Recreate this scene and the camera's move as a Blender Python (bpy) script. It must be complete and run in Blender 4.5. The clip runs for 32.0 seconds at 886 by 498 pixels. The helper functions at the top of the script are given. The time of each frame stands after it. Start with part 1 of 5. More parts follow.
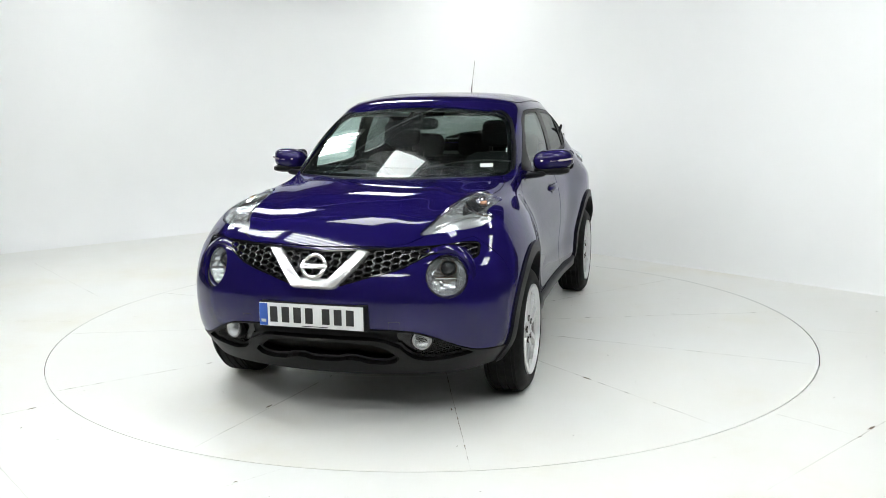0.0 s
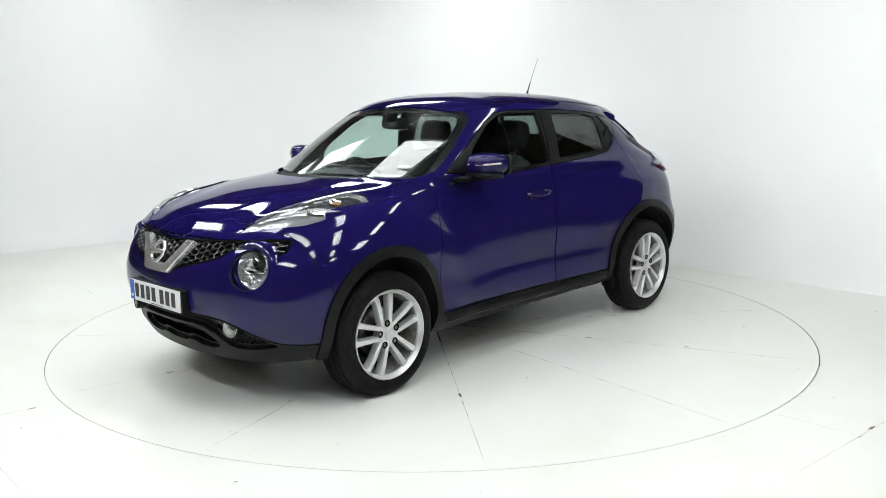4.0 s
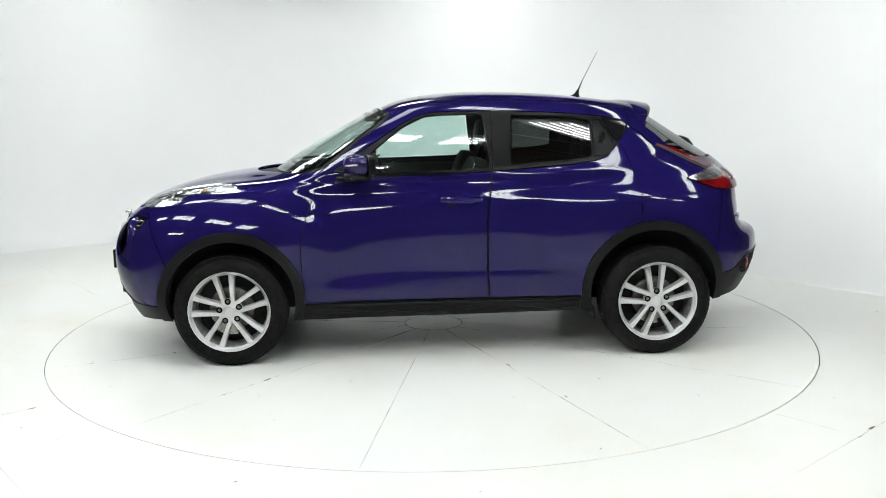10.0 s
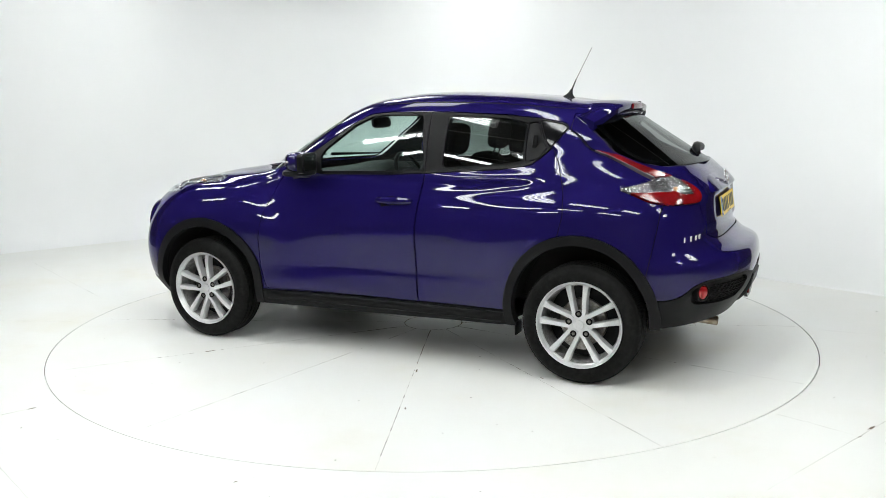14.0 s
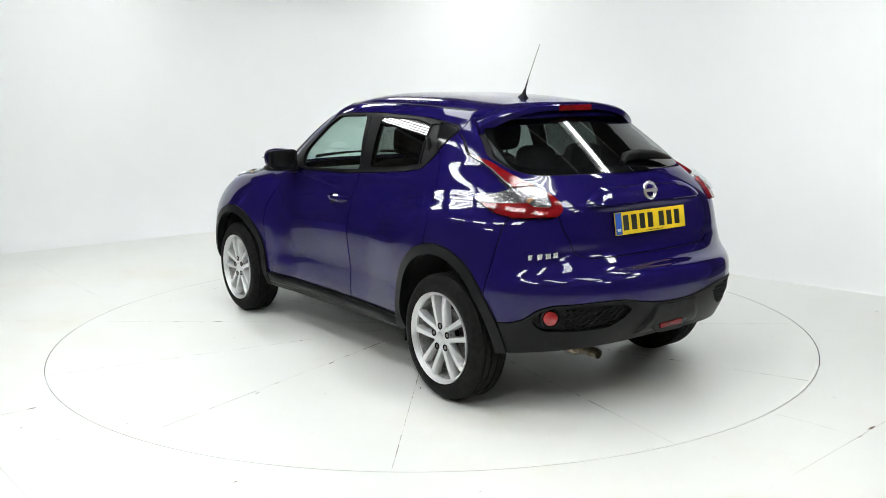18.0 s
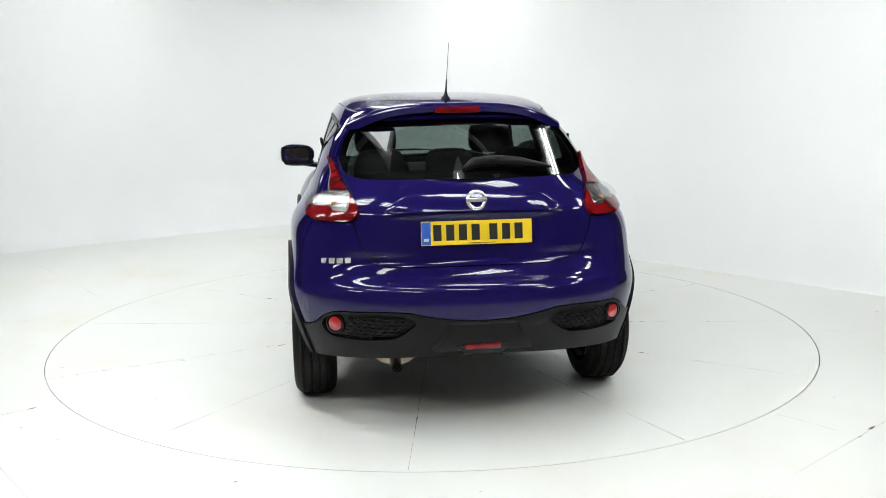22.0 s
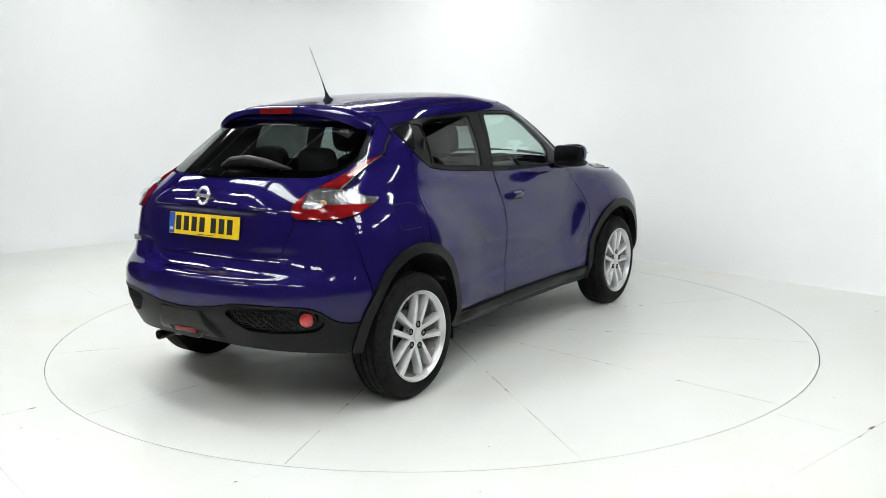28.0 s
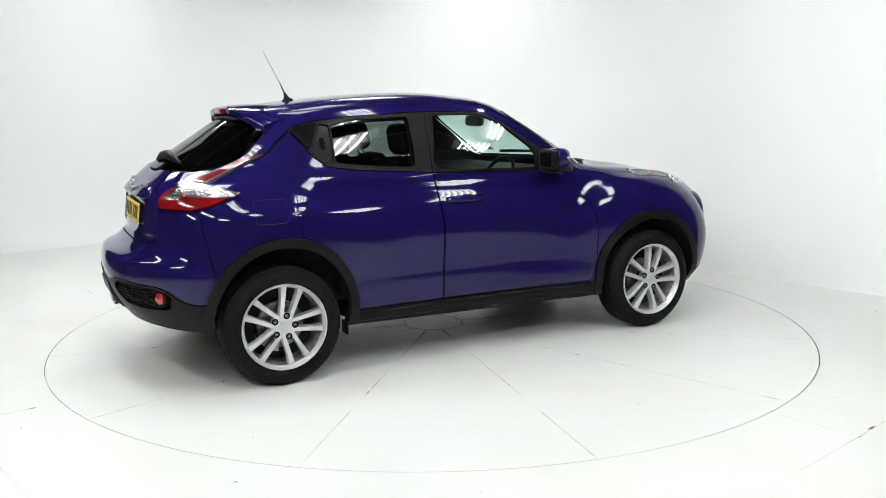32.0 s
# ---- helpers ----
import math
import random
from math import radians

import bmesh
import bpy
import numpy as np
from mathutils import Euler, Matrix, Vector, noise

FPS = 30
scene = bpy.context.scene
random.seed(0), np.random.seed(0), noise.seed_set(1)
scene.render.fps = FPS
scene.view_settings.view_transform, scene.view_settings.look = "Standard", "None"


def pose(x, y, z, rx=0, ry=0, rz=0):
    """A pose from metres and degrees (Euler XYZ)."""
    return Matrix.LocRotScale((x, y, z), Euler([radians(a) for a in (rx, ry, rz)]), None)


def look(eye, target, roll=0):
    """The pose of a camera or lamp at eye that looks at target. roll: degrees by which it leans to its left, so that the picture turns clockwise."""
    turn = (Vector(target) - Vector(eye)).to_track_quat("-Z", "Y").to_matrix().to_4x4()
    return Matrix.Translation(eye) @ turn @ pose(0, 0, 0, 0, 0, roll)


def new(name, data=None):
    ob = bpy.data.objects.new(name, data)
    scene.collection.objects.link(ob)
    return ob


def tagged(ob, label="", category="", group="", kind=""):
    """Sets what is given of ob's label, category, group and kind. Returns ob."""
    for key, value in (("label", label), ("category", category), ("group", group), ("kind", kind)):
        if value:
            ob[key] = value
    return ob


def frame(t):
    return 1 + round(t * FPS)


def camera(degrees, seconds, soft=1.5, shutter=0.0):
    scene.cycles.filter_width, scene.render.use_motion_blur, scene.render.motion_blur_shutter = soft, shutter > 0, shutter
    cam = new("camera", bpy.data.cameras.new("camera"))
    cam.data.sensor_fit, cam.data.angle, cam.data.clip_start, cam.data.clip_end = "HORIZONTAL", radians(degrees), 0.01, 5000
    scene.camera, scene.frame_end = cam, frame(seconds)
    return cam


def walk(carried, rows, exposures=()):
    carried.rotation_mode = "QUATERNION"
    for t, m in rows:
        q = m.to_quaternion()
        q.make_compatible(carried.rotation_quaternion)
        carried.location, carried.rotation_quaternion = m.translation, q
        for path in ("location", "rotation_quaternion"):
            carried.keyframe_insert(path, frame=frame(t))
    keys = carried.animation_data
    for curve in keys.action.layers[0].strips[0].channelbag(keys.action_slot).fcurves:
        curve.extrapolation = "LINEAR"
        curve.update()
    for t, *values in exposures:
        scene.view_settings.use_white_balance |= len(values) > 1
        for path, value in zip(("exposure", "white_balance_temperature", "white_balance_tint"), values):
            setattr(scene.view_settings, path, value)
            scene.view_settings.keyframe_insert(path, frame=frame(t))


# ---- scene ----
# ---------- camera: stands still on a tripod in front of the turntable ----------
cam = camera(53.9, 32.0, 0.7)
EYE = Vector((0.0, -5.908, 1.532))
AIM = EYE + Vector((math.sin(radians(0.708)) * math.cos(radians(9.72)), math.cos(radians(0.708)) * math.cos(radians(9.72)), -math.sin(radians(9.72))))
STAND = look(EYE, AIM, -0.725)
walk(cam, [(0.0, STAND), (32.0, STAND)])

SPIN_START, SPIN_RATE = 81.8, -7.095   # turntable angle at the start, degrees a second
CAR_HEADING, CAR_PLACE = 171.54, (0.037, -0.043)   # the car on the turntable
TABLE_R = 2.476

# ---------- world: a faint grey, the place is closed ----------
world = bpy.data.worlds.new("world")
scene.world = world
world.use_nodes = True
world.node_tree.nodes["Background"].inputs[0].default_value = (0.8, 0.85, 0.9, 1)
world.node_tree.nodes["Background"].inputs[1].default_value = 0.05
scene.view_settings.exposure = 0.0
TUBE_POWER = 40.5
JOINT_TURN = 11.6

# ---------- materials ----------
def mat(name, color, rough=0.5, metal=0.0, **kw):
    m = bpy.data.materials.new(name)
    m.use_nodes = True
    b = m.node_tree.nodes["Principled BSDF"]
    b.inputs["Base Color"].default_value = (*color, 1)
    b.inputs["Roughness"].default_value = rough
    b.inputs["Metallic"].default_value = metal
    for k, v in kw.items():
        b.inputs[k.replace("_", " ").title().replace("Ior", "IOR")].default_value = v
    return m


def node(m, kind, **inputs):
    n = m.node_tree.nodes.new(kind)
    for k, v in inputs.items():
        n.inputs[k.replace("_", " ")].default_value = v
    return n


def link(m, a, out, b, into):
    m.node_tree.links.new(a.outputs[out], b.inputs[into])


def bsdf(m):
    return m.node_tree.nodes["Principled BSDF"]


def ramp(m, stops):
    n = m.node_tree.nodes.new("ShaderNodeValToRGB")
    e = n.color_ramp.elements
    while len(e) < len(stops):
        e.new(0.5)
    for el, (p, c) in zip(e, stops):
        el.position, el.color = p, (*c, 1)
    return n


def noise_to(m, scale, detail=4.0, rough=0.55, coord="Object"):
    tc = m.node_tree.nodes.new("ShaderNodeTexCoord")
    n = node(m, "ShaderNodeTexNoise", Scale=scale, Detail=detail, Roughness=rough)
    link(m, tc, coord, n, "Vector")
    return n


def bumped(m, scale, strength, distance=0.001, detail=3.0):
    n = noise_to(m, scale, detail)
    b = node(m, "ShaderNodeBump", Strength=strength, Distance=distance)
    link(m, n, "Fac", b, "Height")
    link(m, b, "Normal", bsdf(m), "Normal")
    return m


def varied(m, scale, c0, c1, lo=0.35, hi=0.65, detail=4.0):
    n = noise_to(m, scale, detail)
    r = ramp(m, [(lo, c0), (hi, c1)])
    link(m, n, "Fac", r, "Fac")
    link(m, r, "Color", bsdf(m), "Base Color")
    return m


PAINT = mat("violet_blue_pearl_paint", (0.010, 0.0045, 0.06), 0.40, 0.12, Coat_Weight=1.0, Coat_Roughness=0.012)
bsdf(PAINT).inputs["Specular Tint"].default_value = (0.10, 0.06, 0.45, 1)
bsdf(PAINT).inputs["IOR"].default_value = 1.0      # the colour coat lies under the clear coat
bsdf(PAINT).inputs["Coat IOR"].default_value = 1.39
varied(PAINT, 900.0, (0.0060, 0.0040, 0.045), (0.0110, 0.0072, 0.074), 0.3, 0.7, 1.0)
WET_PAINT = mat("rain_speckled_paint", (0.0082, 0.0045, 0.056), 0.40, 0.12, Coat_Weight=1.0, Coat_Roughness=0.02)
bsdf(WET_PAINT).inputs["Specular Tint"].default_value = (0.10, 0.06, 0.45, 1)
bsdf(WET_PAINT).inputs["IOR"].default_value = 1.0
bsdf(WET_PAINT).inputs["Coat IOR"].default_value = 1.39


def rain(m, scale=130.0, lo=0.2, strength=0.5):
    """Fine standing drops: small domes in the relief."""
    tc = m.node_tree.nodes.new("ShaderNodeTexCoord")
    vo = node(m, "ShaderNodeTexVoronoi", Scale=scale)
    link(m, tc, "Object", vo, "Vector")
    r = node(m, "ShaderNodeMapRange")
    r.inputs["From Min"].default_value, r.inputs["From Max"].default_value = 0.0, 0.38
    r.inputs["To Min"].default_value, r.inputs["To Max"].default_value = 1.0, 0.0
    link(m, vo, "Distance", r, "Value")
    big = node(m, "ShaderNodeTexNoise", Scale=1.6, Detail=2.0)
    link(m, tc, "Object", big, "Vector")
    part_wet = node(m, "ShaderNodeMapRange")
    part_wet.inputs["From Min"].default_value, part_wet.inputs["From Max"].default_value = lo, lo + 0.12
    link(m, big, "Fac", part_wet, "Value")
    both = m.node_tree.nodes.new("ShaderNodeMath")
    both.operation = "MULTIPLY"
    m.node_tree.links.new(r.outputs[0], both.inputs[0])
    m.node_tree.links.new(part_wet.outputs[0], both.inputs[1])
    b = node(m, "ShaderNodeBump", Strength=strength, Distance=0.0015)
    m.node_tree.links.new(both.outputs[0], b.inputs["Height"])
    m.node_tree.links.new(b.outputs[0], bsdf(m).inputs["Coat Normal"])
    m.node_tree.links.new(b.outputs[0], bsdf(m).inputs["Normal"])


rain(WET_PAINT, 130.0, 0.3, 0.28)
DAMP_PAINT = PAINT.copy()
DAMP_PAINT.name = "damp_violet_blue_paint"
rain(DAMP_PAINT, 150.0, 0.55, 0.18)
BLACK = bumped(mat("grained_black_plastic", (0.0055, 0.0055, 0.006), 0.42, Specular_Ior_Level=0.14), 700.0, 0.25, 0.0006)
TRIM = mat("satin_black_trim", (0.005, 0.005, 0.0055), 0.36, Specular_Ior_Level=0.12)
DARK = mat("dark_inner_plastic", (0.008, 0.008, 0.009), 0.8)
GLOSS = mat("gloss_black", (0.006, 0.006, 0.007), 0.12, Specular_Ior_Level=0.28)
MESH_BLACK = mat("glossy_black_grille_plastic", (0.012, 0.012, 0.013), 0.22, Specular_Ior_Level=0.6)
RUBBER = bumped(varied(mat("tyre_rubber", (0.012, 0.012, 0.012), 0.62, Specular_Ior_Level=0.10), 35.0, (0.0035, 0.0035, 0.0035), (0.009, 0.009, 0.0086)), 400.0, 0.2, 0.0005)
ALLOY = varied(mat("silver_alloy", (0.7, 0.7, 0.71), 0.30, 0.55, Coat_Weight=0.6), 300.0, (0.61, 0.615, 0.625), (0.70, 0.705, 0.715))
CHROME = mat("chrome", (0.86, 0.86, 0.87), 0.07, 1.0)
SATIN = mat("satin_chrome", (0.88, 0.88, 0.885), 0.25, 0.82)
STEEL = varied(mat("brake_steel", (0.3, 0.29, 0.28), 0.4, 1.0), 60.0, (0.2, 0.18, 0.16), (0.34, 0.33, 0.32))
# barrel alloy darkened: the shade behind the spokes is in its colour
BARREL = varied(mat("shaded_silver_rim_barrel", (0.3, 0.3, 0.3), 0.5, 0.5), 40.0, (0.22, 0.215, 0.21), (0.38, 0.375, 0.37))
EXHAUST = varied(mat("stained_exhaust_steel", (0.45, 0.38, 0.28), 0.28, 1.0), 25.0, (0.20, 0.14, 0.08), (0.40, 0.34, 0.27))
CLOTH = bumped(varied(mat("black_seat_cloth", (0.02, 0.02, 0.022), 0.95), 200.0, (0.014, 0.014, 0.015), (0.028, 0.028, 0.03)), 500.0, 0.4, 0.001)
DASH = bumped(mat("dark_dashboard_plastic", (0.02, 0.02, 0.021), 0.6), 500.0, 0.3, 0.0008)
WHITE_PLATE = mat("white_plate", (0.75, 0.76, 0.76), 0.35)
YELLOW_PLATE = mat("yellow_plate", (0.80, 0.55, 0.02), 0.35)
BLUE_BAND = mat("blue_plate_band", (0.02, 0.09, 0.42), 0.35)
INK = mat("plate_black", (0.01, 0.01, 0.01), 0.45)
PALE_INK = mat("pale_print", (0.6, 0.62, 0.6), 0.5)
RED_LENS = mat("red_lamp_lens", (0.20, 0.005, 0.007), 0.10, Specular_Ior_Level=0.4)
varied(RED_LENS, 12.0, (0.10, 0.003, 0.004), (0.16, 0.004, 0.006), 0.35, 0.6, 1.0)
REFLECTOR = mat("red_reflector", (0.34, 0.01, 0.012), 0.25, Coat_Weight=0.8)
bumped(REFLECTOR, 250.0, 0.6, 0.002, 0.0)
AMBER = mat("amber_bulb", (0.50, 0.26, 0.13), 0.2, Coat_Weight=1.0)
LAMP_GREY = bumped(mat("bright_lamp_reflector", (0.58, 0.585, 0.59), 0.2, 0.7), 22.0, 0.3, 0.01, 1.0)
SILVER_BOWL = mat("lamp_reflector", (0.78, 0.79, 0.80), 0.18, 0.75)


def facets(m, scale=38.0, distance=0.02):
    """Pressed facets of a reflector bowl."""
    tc = m.node_tree.nodes.new("ShaderNodeTexCoord")
    vo = node(m, "ShaderNodeTexVoronoi", Scale=scale)
    link(m, tc, "Object", vo, "Vector")
    b = node(m, "ShaderNodeBump", Strength=0.9, Distance=distance)
    link(m, vo, "Distance", b, "Height")
    link(m, b, "Normal", bsdf(m), "Normal")


facets(SILVER_BOWL, 17.0)
LAMP_EDGE = mat("smoked_clear_lamp_edge", (0.20, 0.17, 0.175), 0.12, 0.3, Coat_Weight=0.8)
LAMP_DARK = mat("smoked_lamp_insert", (0.10, 0.10, 0.105), 0.2, 0.7)
TAIL_BOWL = bumped(mat("tail_lamp_reflector", (0.30, 0.28, 0.28), 0.18, 0.85), 60.0, 0.5, 0.006, 1.0)
PALE_LENS = mat("pale_lens", (0.55, 0.47, 0.47), 0.1, Coat_Weight=1.0)
PAPER = mat("paper_sticker", (0.7, 0.72, 0.72), 0.6)


def pane(name, tint, gloss=1.0, drops=0.0):
    """Thin car glass: tinted see-through, with a mirror gloss by angle."""
    m = bpy.data.materials.new(name)
    m.use_nodes = True
    m.node_tree.nodes.remove(bsdf(m))
    out = m.node_tree.nodes["Material Output"]
    see = node(m, "ShaderNodeBsdfTransparent", Color=(*tint, 1))
    shine = node(m, "ShaderNodeBsdfGlossy", Color=(0.95, 0.97, 0.97, 1), Roughness=0.01)
    fr = node(m, "ShaderNodeLayerWeight", Blend=0.5)
    mix = m.node_tree.nodes.new("ShaderNodeMixShader")
    steep = m.node_tree.nodes.new("ShaderNodeMath")
    steep.operation = "POWER"
    steep.inputs[1].default_value = 4.5
    link(m, fr, "Facing", steep, 0)
    mul = m.node_tree.nodes.new("ShaderNodeMath")
    mul.operation = "MULTIPLY_ADD"
    mul.use_clamp = True
    mul.inputs[1].default_value = 0.8 * gloss
    mul.inputs[2].default_value = 0.075 * gloss
    link(m, steep, 0, mul, 0)
    m.node_tree.links.new(mul.outputs[0], mix.inputs[0])
    m.node_tree.links.new(see.outputs[0], mix.inputs[1])
    m.node_tree.links.new(shine.outputs[0], mix.inputs[2])
    last = mix
    if drops:
        tc = m.node_tree.nodes.new("ShaderNodeTexCoord")
        vo = node(m, "ShaderNodeTexVoronoi", Scale=210.0)
        link(m, tc, "Object", vo, "Vector")
        big = node(m, "ShaderNodeTexNoise", Scale=2.2, Detail=2.0)
        link(m, tc, "Object", big, "Vector")
        lim = node(m, "ShaderNodeMapRange")
        lim.inputs["From Min"].default_value, lim.inputs["From Max"].default_value = 0.38, 0.62
        lim.inputs["To Min"].default_value, lim.inputs["To Max"].default_value = 0.10, 0.27
        link(m, big, "Fac", lim, "Value")
        less = m.node_tree.nodes.new("ShaderNodeMath")
        less.operation = "LESS_THAN"
        link(m, vo, "Distance", less, 0)
        m.node_tree.links.new(lim.outputs[0], less.inputs[1])
        amount = m.node_tree.nodes.new("ShaderNodeMath")
        amount.operation = "MULTIPLY"
        amount.inputs[1].default_value = drops
        link(m, less, 0, amount, 0)
        wet = node(m, "ShaderNodeBsdfGlossy", Color=(0.9, 0.92, 0.93, 1), Roughness=0.5)
        mix2 = m.node_tree.nodes.new("ShaderNodeMixShader")
        m.node_tree.links.new(amount.outputs[0], mix2.inputs[0])
        m.node_tree.links.new(mix.outputs[0], mix2.inputs[1])
        m.node_tree.links.new(wet.outputs[0], mix2.inputs[2])
        last = mix2
    m.node_tree.links.new(last.outputs[0], out.inputs[0])
    return m


SCREEN = pane("green_windscreen_glass", (0.74, 0.86, 0.82), 1.0, 0.55)
SIDE_GLASS = pane("green_side_glass", (0.70, 0.83, 0.79), 0.8, 0.05)
PRIVACY = pane("dark_privacy_glass", (0.19, 0.215, 0.205), 0.62, 0.05)
CLEAR = pane("clear_lens", (0.93, 0.95, 0.96), 0.5)

FLOOR = mat("white_floor_paint", (0.80, 0.80, 0.78), 0.28)
WALL = mat("white_wall_paint", (0.80, 0.81, 0.82), 0.6)


def floor_look(m):
    a = noise_to(m, 0.9, 5.0, 0.6)
    r = ramp(m, [(0.35, (0.80, 0.81, 0.795)), (0.55, (0.79, 0.79, 0.76)), (0.72, (0.755, 0.74, 0.67))])
    link(m, a, "Fac", r, "Fac")
    s = noise_to(m, 14.0, 6.0, 0.7)
    sr = ramp(m, [(0.66, (1, 1, 1)), (0.80, (0.86, 0.85, 0.83))])
    link(m, s, "Fac", sr, "Fac")
    mx = m.node_tree.nodes.new("ShaderNodeMix")
    mx.data_type, mx.blend_type = "RGBA", "MULTIPLY"
    mx.inputs[0].default_value = 1.0
    m.node_tree.links.new(r.outputs[0], mx.inputs[6])
    m.node_tree.links.new(sr.outputs[0], mx.inputs[7])
    m.node_tree.links.new(mx.outputs[2], bsdf(m).inputs["Base Color"])
    g = noise_to(m, 3.0, 5.0, 0.6)
    gr = node(m, "ShaderNodeMapRange")
    gr.inputs["To Min"].default_value, gr.inputs["To Max"].default_value = 0.22, 0.5
    link(m, g, "Fac", gr, "Value")
    m.node_tree.links.new(gr.outputs[0], bsdf(m).inputs["Roughness"])
    return bumped(m, 5.0, 0.08, 0.01)


floor_look(FLOOR)
varied(WALL, 0.6, (0.85, 0.86, 0.87), (0.89, 0.90, 0.905), 0.3, 0.7, 3.0)
bumped(WALL, 60.0, 0.05, 0.002)
CRACK = varied(mat("dirty_floor_joint", (0.30, 0.28, 0.25), 0.9), 9.0, (0.24, 0.22, 0.20), (0.62, 0.60, 0.56), 0.35, 0.6)
SCUFF = mat("dark_floor_chip", (0.12, 0.085, 0.06), 0.9)
ROOF_DARK = varied(mat("dark_hall_cladding", (0.05, 0.05, 0.052), 0.8), 1.5, (0.035, 0.035, 0.037), (0.07, 0.068, 0.066))
HALL_FLOOR = varied(mat("grey_hall_floor", (0.16, 0.16, 0.16), 0.7), 1.2, (0.13, 0.13, 0.13), (0.19, 0.19, 0.185))
BRICK_WARM = varied(mat("brown_hall_wall", (0.24, 0.17, 0.13), 0.85), 3.0, (0.16, 0.11, 0.085), (0.32, 0.24, 0.19))
GLOW = bpy.data.materials.new("glowing_tube")
GLOW.use_nodes = True
GLOW.node_tree.nodes.remove(bsdf(GLOW))
_e = node(GLOW, "ShaderNodeEmission", Color=(0.965, 1.0, 0.985, 1), Strength=TUBE_POWER)
GLOW.node_tree.links.new(_e.outputs[0], GLOW.node_tree.nodes["Material Output"].inputs[0])
GLOW_SOFT = bpy.data.materials.new("glowing_diffuser")
GLOW_SOFT.use_nodes = True
GLOW_SOFT.node_tree.nodes.remove(bsdf(GLOW_SOFT))
_e = node(GLOW_SOFT, "ShaderNodeEmission", Color=(0.965, 1.0, 0.985, 1), Strength=TUBE_POWER * 0.24)
GLOW_SOFT.node_tree.links.new(_e.outputs[0], GLOW_SOFT.node_tree.nodes["Material Output"].inputs[0])
LAMP_BODY = mat("white_lamp_housing", (0.7, 0.7, 0.7), 0.5)

# ---------- mesh tools ----------
def mesh_of(name, verts, faces, material, smooth=False):
    me = bpy.data.meshes.new(name)
    me.from_pydata([tuple(v) for v in verts], [], [tuple(f) for f in faces])
    me.update()
    if material:
        me.materials.append(material)
    if smooth:
        me.shade_smooth()
    return me


def bm_mesh(name, bm, material, smooth=False, angle=0.6):
    bmesh.ops.recalc_face_normals(bm, faces=bm.faces)
    if smooth:
        for f in bm.faces:
            f.smooth = True
        for e in bm.edges:
            if len(e.link_faces) == 2 and e.calc_face_angle(0) > angle:
                e.smooth = False
    me = bpy.data.meshes.new(name)
    bm.to_mesh(me)
    bm.free()
    if material:
        me.materials.append(material)
    return me


def part(name, bm, material, parent, label="", smooth=True, m=None):
    """One mesh object under a thing or part, from a bmesh or a mesh."""
    me = bm if isinstance(bm, bpy.types.Mesh) else bm_mesh(name, bm, material, smooth)
    ob = new(name, me)
    ob.parent = parent
    if m is not None:
        ob.matrix_basis = m
    return tagged(ob, label)


def box(sx, sy, sz, at=(0, 0, 0), bevel=0.0, m=None, into=None, seg=2):
    bm = into or bmesh.new()
    g = bmesh.ops.create_cube(bm, size=1.0)["verts"]
    bmesh.ops.scale(bm, vec=(sx, sy, sz), verts=g)
    if bevel:
        es = list({e for v in g for e in v.link_edges})
        r = bmesh.ops.bevel(bm, geom=es, offset=bevel, segments=seg, affect="EDGES", profile=0.6)
        g = list({v for f in r["faces"] for v in f.verts} | {v for v in g if v.is_valid})
    bmesh.ops.transform(bm, matrix=(m or Matrix()) if m else Matrix.Translation(at), verts=g)
    return bm


def lathe(profile, steps=48, into=None, m=None, closed=False, start=0.0, end=2 * math.pi):
    """Spin (radius, height) pairs round z."""
    bm = into or bmesh.new()
    full = abs(end - start - 2 * math.pi) < 1e-6
    n = steps if full else steps + 1
    rings = []
    for i in range(n):
        a = start + (end - start) * i / steps
        rings.append([bm.verts.new((r * math.cos(a), r * math.sin(a), h)) for r, h in profile])
    k = len(profile)
    for i in range(n if full else n - 1):
        p, q = rings[i], rings[(i + 1) % n]
        for j in range(k if closed else k - 1):
            vs = [p[j], q[j], q[(j + 1) % k], p[(j + 1) % k]]
            try:
                bm.faces.new(vs)
            except ValueError:
                pass
    if m:
        bmesh.ops.transform(bm, matrix=m, verts=[v for r in rings for v in r])
    bmesh.ops.remove_doubles(bm, verts=[v for r in rings for v in r], dist=1e-5)
    return bm


def tube(points, radius, sides=8, into=None, caps=True):
    """A round bar along points; radius a number or a list."""
    bm = into or bmesh.new()
    pts = [Vector(p) for p in points]
    rs = radius if isinstance(radius, (list, tuple)) else [radius] * len(pts)
    rings = []
    up = Vector((0.13, 0.31, 0.94))
    for i, p in enumerate(pts):
        d = (pts[min(i + 1, len(pts) - 1)] - pts[max(i - 1, 0)]).normalized()
        a = d.cross(up).normalized()
        b = d.cross(a).normalized()
        rings.append([bm.verts.new(p + (a * math.cos(t) + b * math.sin(t)) * rs[i]) for t in (2 * math.pi * j / sides for j in range(sides))])
    for p, q in zip(rings, rings[1:]):
        for j in range(sides):
            bm.faces.new((p[j], p[(j + 1) % sides], q[(j + 1) % sides], q[j]))
    if caps:
        bm.faces.new(rings[0][::-1])
        bm.faces.new(rings[-1])
    return bm


